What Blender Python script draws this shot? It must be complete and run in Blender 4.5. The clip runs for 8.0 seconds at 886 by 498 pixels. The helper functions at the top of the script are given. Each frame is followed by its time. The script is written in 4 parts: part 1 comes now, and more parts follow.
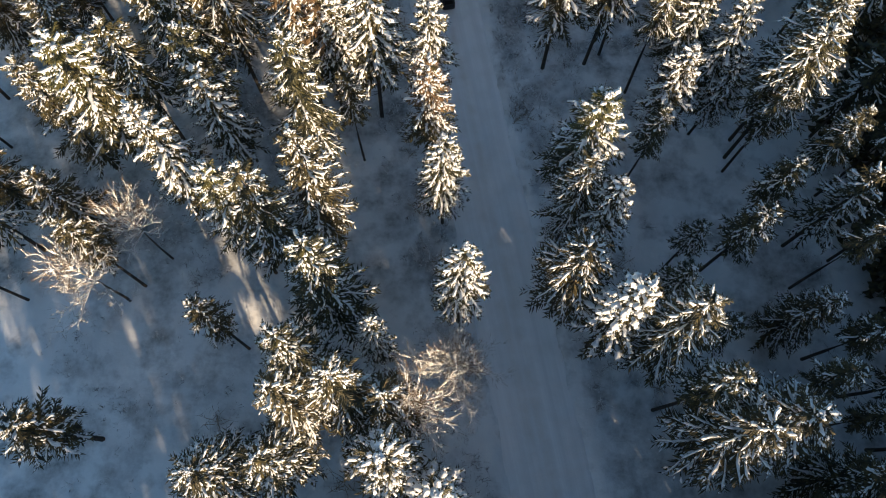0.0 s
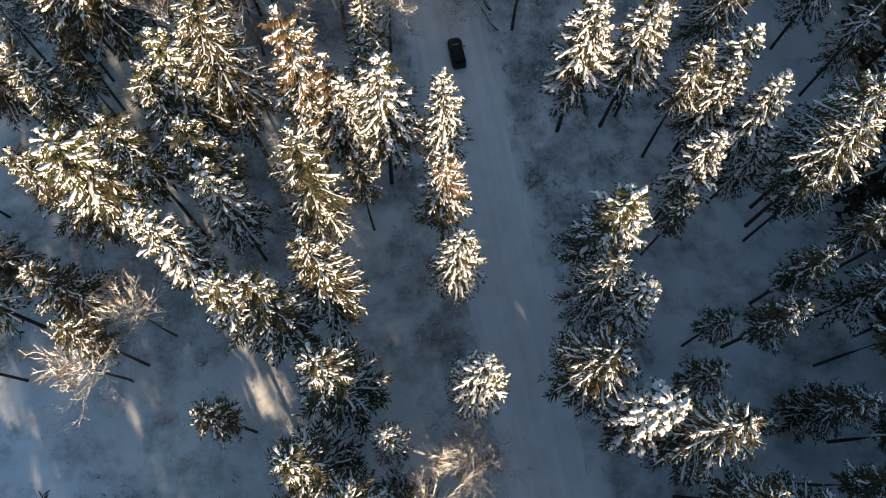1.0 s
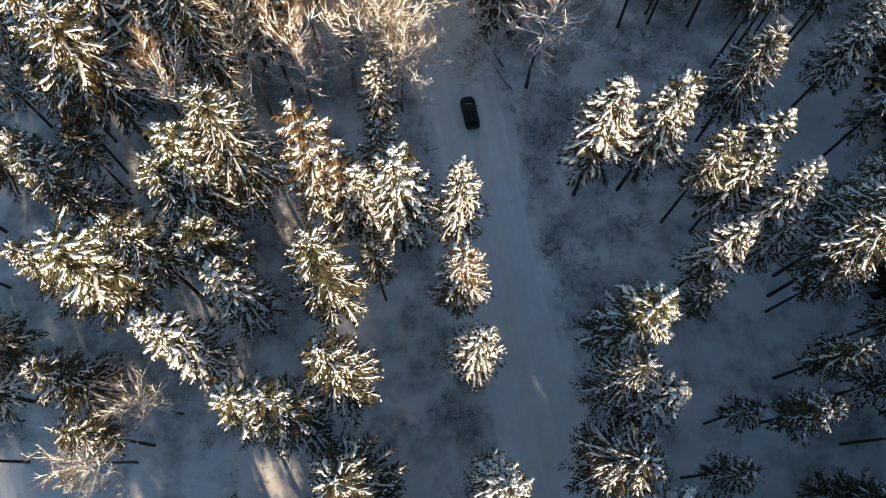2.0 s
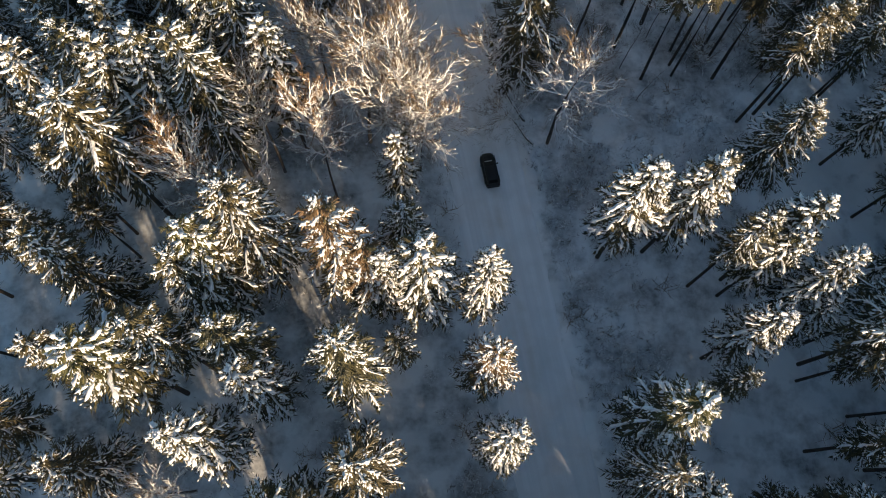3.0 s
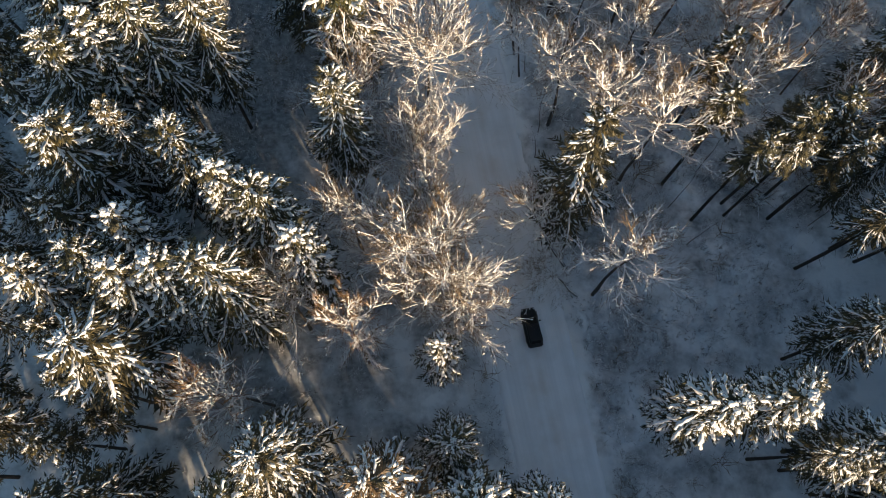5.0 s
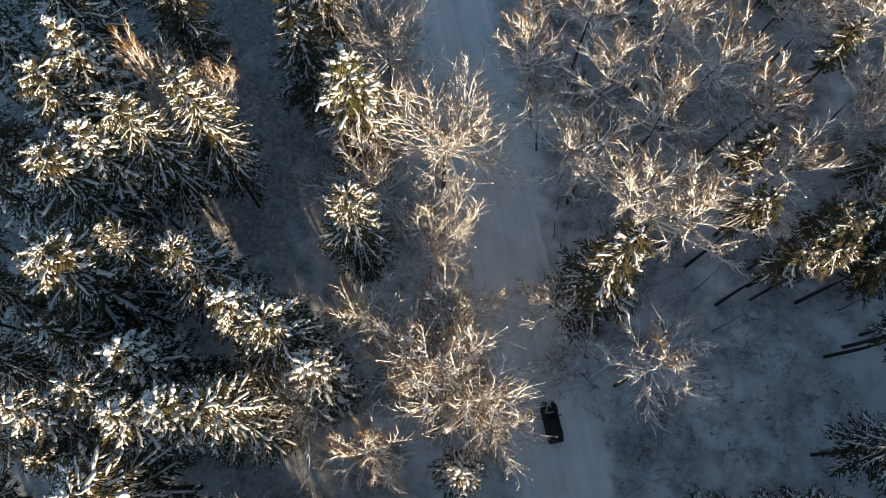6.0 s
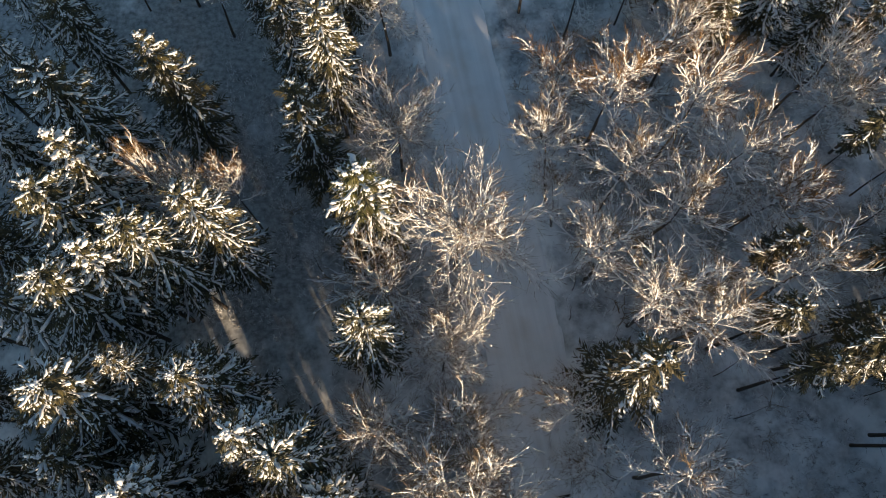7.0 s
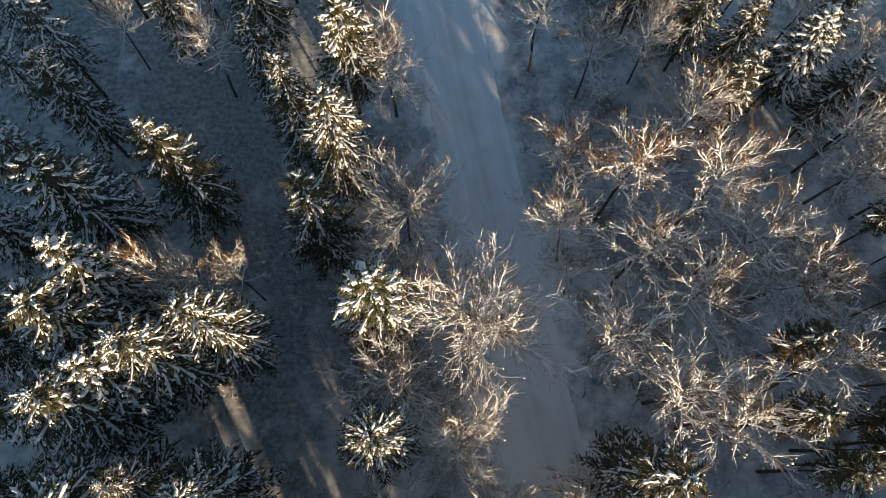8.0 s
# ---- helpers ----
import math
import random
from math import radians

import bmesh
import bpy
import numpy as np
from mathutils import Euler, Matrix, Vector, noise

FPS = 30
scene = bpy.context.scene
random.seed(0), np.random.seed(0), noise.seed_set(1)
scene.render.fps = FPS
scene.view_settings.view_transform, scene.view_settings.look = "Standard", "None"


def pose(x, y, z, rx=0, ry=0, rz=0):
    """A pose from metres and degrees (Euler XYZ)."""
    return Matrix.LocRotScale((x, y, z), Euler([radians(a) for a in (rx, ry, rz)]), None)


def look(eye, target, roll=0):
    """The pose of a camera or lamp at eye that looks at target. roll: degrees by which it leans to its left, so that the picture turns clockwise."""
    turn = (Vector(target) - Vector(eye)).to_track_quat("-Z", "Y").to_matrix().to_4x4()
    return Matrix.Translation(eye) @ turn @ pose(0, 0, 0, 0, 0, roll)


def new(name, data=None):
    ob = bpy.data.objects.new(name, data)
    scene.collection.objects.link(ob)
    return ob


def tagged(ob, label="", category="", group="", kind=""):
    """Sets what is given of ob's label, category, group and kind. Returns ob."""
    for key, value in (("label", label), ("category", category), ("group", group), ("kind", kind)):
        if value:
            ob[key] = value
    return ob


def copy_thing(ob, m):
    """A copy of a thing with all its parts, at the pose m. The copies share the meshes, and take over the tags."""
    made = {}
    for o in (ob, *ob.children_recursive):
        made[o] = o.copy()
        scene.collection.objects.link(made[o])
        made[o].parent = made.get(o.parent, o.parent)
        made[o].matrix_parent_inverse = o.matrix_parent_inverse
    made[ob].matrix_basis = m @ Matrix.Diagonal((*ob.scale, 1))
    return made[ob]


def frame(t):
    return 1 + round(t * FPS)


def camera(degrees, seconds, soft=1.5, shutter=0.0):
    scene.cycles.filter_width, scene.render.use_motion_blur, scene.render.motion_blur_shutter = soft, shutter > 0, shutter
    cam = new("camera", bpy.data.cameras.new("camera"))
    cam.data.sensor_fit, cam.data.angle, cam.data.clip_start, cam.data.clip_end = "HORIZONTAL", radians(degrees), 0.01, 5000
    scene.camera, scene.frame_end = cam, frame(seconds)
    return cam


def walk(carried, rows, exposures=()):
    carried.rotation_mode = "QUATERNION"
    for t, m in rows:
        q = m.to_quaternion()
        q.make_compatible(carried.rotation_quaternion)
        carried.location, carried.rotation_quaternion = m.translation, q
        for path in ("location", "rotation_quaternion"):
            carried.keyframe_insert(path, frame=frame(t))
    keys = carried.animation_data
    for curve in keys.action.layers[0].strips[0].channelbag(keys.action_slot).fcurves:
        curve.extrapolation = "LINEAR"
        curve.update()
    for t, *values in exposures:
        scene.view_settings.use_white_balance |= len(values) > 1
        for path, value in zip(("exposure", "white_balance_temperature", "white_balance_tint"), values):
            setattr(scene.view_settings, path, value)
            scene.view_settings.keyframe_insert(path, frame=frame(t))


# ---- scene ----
cam = camera(63.51, 8.0, soft=1.0)
# seconds, eye x, y, z, pitch, roll, yaw
PATH = [
    (0.0, 0.001, 0.000, 81.731, -71.110, -0.459, -0.000),
    (0.5, -0.966, 5.062, 81.869, -71.295, -0.504, -0.076),
    (1.0, -1.598, 9.637, 82.017, -71.377, -0.485, -0.125),
    (1.5, -2.342, 14.297, 82.175, -71.407, -0.542, -0.194),
    (3.0, -6.175, 27.318, 82.434, -71.908, -0.870, -0.203),
    (3.5, -7.153, 32.322, 82.453, -72.074, -0.932, -0.238),
    (4.0, -8.099, 37.057, 82.379, -72.068, -0.893, -0.259),
    (4.5, -9.398, 42.532, 82.309, -72.196, -0.867, -0.326),
    (6.0, -12.300, 59.389, 82.371, -72.845, -0.837, -0.395),
    (6.5, -13.039, 64.908, 82.463, -72.830, -0.810, -0.472),
    (7.0, -13.659, 69.557, 82.578, -72.931, -0.804, -0.560),
    (7.5, -14.252, 74.278, 82.551, -73.027, -0.848, -0.573),
    (8.0, -14.662, 78.654, 82.572, -73.048, -0.814, -0.611),
]
walk(cam, [(t, pose(x, y, z, 90 + pitch, roll, yaw)) for t, x, y, z, pitch, roll, yaw in PATH], [(0.0, 1.70, 5810, 3), (4.0, 1.60, 5850, 3), (6.0, 1.56, 5960, 3), (8.0, 1.37, 5970, 3)])

# ---- sky, sun, exposure ----
SUN_TURN = radians(152.0)      # compass bearing of the sun, from +y clockwise
SUN_HIGH = radians(12.0)
world = bpy.data.worlds.new("winter_sky")
scene.world = world
world.use_nodes = True
wn, wl = world.node_tree.nodes, world.node_tree.links
sky = wn.new("ShaderNodeTexSky")
sky.sky_type = "NISHITA"
sky.sun_disc = False
sky.sun_elevation = SUN_HIGH
sky.sun_rotation = SUN_TURN
sky.dust_density = 0.7
sky.ozone_density = 1.3
back = wn["Background"]
back.inputs["Strength"].default_value = 0.0545
wl.new(sky.outputs[0], back.inputs["Color"])

sun = new("sun", bpy.data.lights.new("sun", "SUN"))
sun.data.energy = 4.75
sun.data.angle = radians(0.6)
sun.data.color = (1.0, 0.69, 0.42)
to_sun = Vector((math.sin(SUN_TURN) * math.cos(SUN_HIGH), math.cos(SUN_TURN) * math.cos(SUN_HIGH), math.sin(SUN_HIGH)))
sun.matrix_world = look(to_sun * 300, (0, 0, 0))


# ---- materials ----
def material(name, rough=0.8, metal=0.0):
    m = bpy.data.materials.new(name)
    m.use_nodes = True
    b = m.node_tree.nodes["Principled BSDF"]
    b.inputs["Roughness"].default_value = rough
    b.inputs["Metallic"].default_value = metal
    return m, m.node_tree.nodes, m.node_tree.links, b


def noise_node(n, l, scale, detail=4.0, rough=0.6, coord="Object", stretch=None):
    tc = n.new("ShaderNodeTexCoord")
    tex = n.new("ShaderNodeTexNoise")
    tex.inputs["Scale"].default_value = scale
    tex.inputs["Detail"].default_value = detail
    tex.inputs["Roughness"].default_value = rough
    if stretch:
        mp = n.new("ShaderNodeMapping")
        mp.inputs["Scale"].default_value = stretch[:3]
        if len(stretch) > 3:
            mp.inputs["Rotation"].default_value = (0, 0, stretch[3])
        l.new(tc.outputs[coord], mp.inputs["Vector"])
        l.new(mp.outputs[0], tex.inputs["Vector"])
    else:
        l.new(tc.outputs[coord], tex.inputs["Vector"])
    return tex.outputs["Fac"]


def ramp(n, l, fac, *stops):
    r = n.new("ShaderNodeValToRGB")
    while len(r.color_ramp.elements) < len(stops):
        r.color_ramp.elements.new(0.5)
    for e, (p, c) in zip(r.color_ramp.elements, stops):
        e.position = p
        e.color = (*c, 1)
    l.new(fac, r.inputs["Fac"])
    return r.outputs["Color"]


def mix(n, l, fac, a, b, how="MIX"):
    x = n.new("ShaderNodeMix")
    x.data_type = "RGBA"
    x.blend_type = how
    for sock, v in ((x.inputs[0], fac), (x.inputs[6], a), (x.inputs[7], b)):
        if isinstance(v, (int, float)):
            sock.default_value = v
        elif isinstance(v, tuple):
            sock.default_value = (*v, 1)
        else:
            l.new(v, sock)
    return x.outputs[2]


def bump(n, l, height, b, strength=0.5, dist=0.05):
    x = n.new("ShaderNodeBump")
    x.inputs["Strength"].default_value = strength
    x.inputs["Distance"].default_value = dist
    l.new(height, x.inputs["Height"])
    l.new(x.outputs[0], b.inputs["Normal"])


def ground_snow():
    m, n, l, b = material("ground_snow", 0.75)
    fine = noise_node(n, l, 1.6, 5, 0.62)
    wide = noise_node(n, l, 0.10, 4, 0.6)
    base = ramp(n, l, wide, (0.34, (0.70, 0.71, 0.72)), (0.60, (0.87, 0.88, 0.89)))
    # heather, twigs and grass poking through the cover; the attribute adds painted shade
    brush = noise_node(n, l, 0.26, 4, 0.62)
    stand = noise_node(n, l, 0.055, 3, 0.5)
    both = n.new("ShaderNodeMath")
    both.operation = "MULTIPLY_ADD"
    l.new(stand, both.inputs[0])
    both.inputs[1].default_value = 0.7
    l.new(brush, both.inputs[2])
    growth_and_shade = n.new("ShaderNodeAttribute")
    growth_and_shade.attribute_name = "cover"
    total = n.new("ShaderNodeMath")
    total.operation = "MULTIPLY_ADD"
    l.new(growth_and_shade.outputs["Fac"], total.inputs[0])
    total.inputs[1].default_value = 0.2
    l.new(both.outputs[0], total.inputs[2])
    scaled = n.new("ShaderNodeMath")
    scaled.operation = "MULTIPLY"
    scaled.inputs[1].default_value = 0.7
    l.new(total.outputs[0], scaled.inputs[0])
    darkened = ramp(n, l, scaled.outputs[0], (0.58, (0, 0, 0)), (0.79, (1, 1, 1)))
    litter_and_shade = ramp(n, l, fine, (0.30, (0.17, 0.175, 0.175)), (0.72, (0.50, 0.51, 0.52)))
    l.new(mix(n, l, darkened, base, litter_and_shade), b.inputs["Base Color"])
    bump(n, l, fine, b, 0.7, 0.10)
    return m


def road_snow():
    m, n, l, b = material("road_snow", 0.6)
    streak = noise_node(n, l, 1.0, 6, 0.65, "UV", (9.0, 0.12, 1))
    patch = noise_node(n, l, 0.35, 5, 0.6)
    base = ramp(n, l, streak, (0.35, (0.78, 0.78, 0.79)), (0.65, (0.90, 0.90, 0.91)))
    worn = ramp(n, l, patch, (0.45, (0, 0, 0)), (0.7, (0.55, 0.55, 0.55)))
    col = mix(n, l, worn, base, (0.72, 0.71, 0.70))
    # a strip of sand-stained snow between the wheel tracks, and the smooth tracks themselves
    uvs = n.new("ShaderNodeTexCoord")
    split = n.new("ShaderNodeSeparateXYZ")
    l.new(uvs.outputs["UV"], split.inputs[0])
    strip = ramp(n, l, split.outputs[0], (0.30, (0, 0, 0)), (0.40, (0.55, 0.55, 0.55)), (0.46, (0.15, 0.15, 0.15)), (0.53, (0.7, 0.7, 0.7)), (0.66, (0, 0, 0)))
    patchy = mix(n, l, 1.0, strip, ramp(n, l, noise_node(n, l, 0.22, 4, 0.6), (0.35, (0, 0, 0)), (0.65, (1, 1, 1))), "MULTIPLY")
    col = mix(n, l, patchy, col, (0.66, 0.61, 0.56))
    l.new(col, b.inputs["Base Color"])
    bump(n, l, noise_node(n, l, 5.0, 6, 0.7), b, 0.4, 0.05)
    return m


def tree_snow():
    m, n, l, b = material("tree_snow", 0.7)
    col = ramp(n, l, noise_node(n, l, 5.0, 3, 0.6), (0.3, (0.70, 0.71, 0.73)), (0.6, (0.88, 0.88, 0.89)))
    l.new(col, b.inputs["Base Color"])
    b.inputs["Subsurface Weight"].default_value = 0.0
    bump(n, l, noise_node(n, l, 7.0, 5, 0.7), b, 0.8, 0.10)
    return m


def needles(name, a, c):
    m, n, l, b = material(name, 0.65)
    info = n.new("ShaderNodeObjectInfo")
    patch = ramp(n, l, noise_node(n, l, 1.6, 5, 0.7), (0.42, a), (0.72, c))
    col = mix(n, l, info.outputs["Random"], patch, mix(n, l, 1.0, patch, (0.75, 0.9, 0.8), "MULTIPLY"))
    l.new(col, b.inputs["Base Color"])
    return m


def wood(name, a, c, snow=0.0, scale=6.0):
    """Bark, with rime or snow on the upper side where snow is above 0."""
    m, n, l, b = material(name, 0.85)
    grain = noise_node(n, l, scale, 6, 0.7, "Object", (1, 1, 0.25))
    col = ramp(n, l, grain, (0.35, a), (0.68, c))
    if snow:
        geo = n.new("ShaderNodeNewGeometry")
        sep = n.new("ShaderNodeSeparateXYZ")
        l.new(geo.outputs["Normal"], sep.inputs[0])
        add = n.new("ShaderNodeMath")
        add.operation = "MULTIPLY_ADD"
        l.new(noise_node(n, l, 0.9, 5, 0.75), add.inputs[0])
        add.inputs[1].default_value = 1.5
        l.new(sep.outputs[2], add.inputs[2])
        low = 1.45 - snow
        cover = ramp(n, l, add.outputs[0], (min(0.98, low * 0.5), (0, 0, 0)), (min(1.0, low * 0.5 + 0.12), (1, 1, 1)))
        half = n.new("ShaderNodeMath")
        half.operation = "MULTIPLY"
        half.inputs[1].default_value = 0.5
        l.new(add.outputs[0], half.inputs[0])
        l.new(half.outputs[0], cover.node.inputs["Fac"])
        col = mix(n, l, cover, col, (0.84, 0.84, 0.85))
    l.new(col, b.inputs["Base Color"])
    bump(n, l, grain, b, 0.5, 0.03)
    return m


def plain(name, col, rough=0.5, metal=0.0, coat=0.0):
    m, n, l, b = material(name, rough, metal)
    c = mix(n, l, noise_node(n, l, 14.0, 4, 0.6), tuple(v * 0.85 for v in col), tuple(min(1, v * 1.15) for v in col))
    l.new(c, b.inputs["Base Color"])
    b.inputs["Coat Weight"].default_value = coat
    return m


GROUND, ROAD, SNOW = ground_snow(), road_snow(), tree_snow()
NEEDLE = needles("spruce_needles", (0.010, 0.012, 0.006), (0.150, 0.108, 0.030))
OLIVE = needles("olive_needles", (0.045, 0.045, 0.010), (0.120, 0.095, 0.025))
RUST = needles("cone_laden_needles", (0.080, 0.050, 0.022), (0.220, 0.125, 0.056))
BARK = wood("spruce_bark", (0.018, 0.015, 0.013), (0.060, 0.048, 0.040))
LIMB = wood("rimed_limb", (0.10, 0.075, 0.055), (0.20, 0.15, 0.11), 1.35)
TWIG = wood("rimed_twig", (0.15, 0.092, 0.038), (0.25, 0.165, 0.085), 1.2)
RIMETWIG = wood("rime_white_twig", (0.13, 0.085, 0.045), (0.24, 0.16, 0.09), 0.95)
RUSTTWIG = wood("russet_twig", (0.12, 0.088, 0.052), (0.25, 0.180, 0.105))
ORANGETWIG = wood("orange_twig", (0.14, 0.086, 0.040), (0.26, 0.160, 0.075))
GREYBARK = wood("grey_bark", (0.035, 0.030, 0.027), (0.12, 0.10, 0.085), 0.30)
BRUSH = wood("brushwood", (0.035, 0.030, 0.024), (0.10, 0.08, 0.06), 0.32)


# ---- mesh helpers ----
class Soup:
    """Collects vertices and faces for one mesh."""

    def __init__(self):
        self.v, self.f = [], []

    def add(self, verts, faces):
        k = len(self.v)
        self.v.extend(verts)
        self.f.extend([tuple(i + k for i in q) for q in faces])

    def mesh(self, name, mat, smooth=True):
        me = bpy.data.meshes.new(name)
        me.from_pydata([tuple(p) for p in self.v], [], self.f)
        me.materials.append(mat)
        if smooth:
            me.polygons.foreach_set("use_smooth", [True] * len(me.polygons))
        me.update()
        return me


def part(name, me, parent, label=""):
    ob = new(name, me)
    ob.parent = parent
    if label:
        tagged(ob, label)
    return ob


def side_axes(d):
    d = d.normalized()
    a = d.cross(Vector((0, 0, 1)))
    a = Vector((1, 0, 0)) if a.length < 1e-3 else a.normalized()
    return a, a.cross(d)


def spindle(s, p, q, r, flat=0.7, rng=random, sides=4):
    """A lump of snow drawn out from p to q."""
    d = q - p
    a, b = side_axes(d)
    vs, fs = [p], []
    for k, t in enumerate((0.14, 0.90)):
        c = p + d * t
        rr = r * rng.uniform(0.75, 1.2)
        turn = rng.uniform(0, 1.5)
        for i in range(sides):
            g = turn + i * 2 * math.pi / sides
            vs.append(c + a * (math.cos(g) * rr) + b * (math.sin(g) * rr * flat))
    vs.append(q)
    n = sides
    for i in range(n):
        j = (i + 1) % n
        fs += [(0, 1 + j, 1 + i), (1 + i, 1 + j, 1 + n + j, 1 + n + i), (1 + n + i, 1 + n + j, 1 + 2 * n)]
    s.add(vs, fs)


def sprig(s, p, q, w, up, mid=0.45):
    """A flat spray of needles from p to q with a fold along its middle."""
    d = q - p
    a = d.cross(up)
    a = a.normalized() if a.length > 1e-4 else Vector((1, 0, 0))
    m = p + d * mid
    s.add([p, m + a * w - up * w * 0.5, q, m - a * w - up * w * 0.5], [(0, 1, 2), (0, 2, 3)])


def ridge(s, p, q, w, up, high=0.5):
    """A small heap of snow drawn out from p to q, highest along its middle."""
    d = q - p
    a = d.cross(up)
    a = a.normalized() if a.length > 1e-4 else Vector((1, 0, 0))
    m = p + d * 0.58
    s.add([p, m + a * w, q, m - a * w, m + up * w * high], [(0, 1, 4), (1, 2, 4), (2, 3, 4), (3, 0, 4)])


def tube(s, pts, radii, sides=3):
    k0 = len(s.v)
    n = len(pts)
    for i in range(n):
        d = pts[min(i + 1, n - 1)] - pts[max(i - 1, 0)]
        a, b = side_axes(d)
        for j in range(sides):
            g = j * 2 * math.pi / sides + 0.5
            s.v.append(pts[i] + a * (math.cos(g) * radii[i]) + b * (math.sin(g) * radii[i]))
    for i in range(n - 1):
        for j in range(sides):
            j2 = (j + 1) % sides
            s.f.append((k0 + i * sides + j, k0 + i * sides + j2, k0 + (i + 1) * sides + j2, k0 + (i + 1) * sides + j))


# ---- conifers ----
def lumps(s, pts, radii, flat, rng, sides=4):
    """Snow lying in one uneven roll along a bough, closed at both ends."""
    k0 = len(s.v)
    n = len(pts)
    for i in range(n):
        d = pts[min(i + 1, n - 1)] - pts[max(i - 1, 0)]
        a, b = side_axes(d)
        if i in (0, n - 1):
            s.v.append(pts[i])
            continue
        rr = radii[i]
        turn = rng.uniform(0, 1.5)
        for j in range(sides):
            g = turn + j * 2 * math.pi / sides
            s.v.append(pts[i] + a * (math.cos(g) * rr * rng.uniform(0.8, 1.2)) + b * (math.sin(g) * rr * flat))
    last = len(s.v) - 1
    for j in range(sides):
        j2 = (j + 1) % sides
        s.f.append((k0, k0 + 1 + j2, k0 + 1 + j))
        for i in range(n - 3):
            o = k0 + 1 + i * sides
            s.f.append((o + j, o + j2, o + sides + j2, o + sides + j))
        o = k0 + 1 + (n - 3) * sides
        s.f.append((o + j, o + j2, last))


def along(pts, u):
    f = min(len(pts) - 1.001, max(0.0, u * (len(pts) - 1)))
    return pts[int(f)].lerp(pts[int(f) + 1], f - int(f))


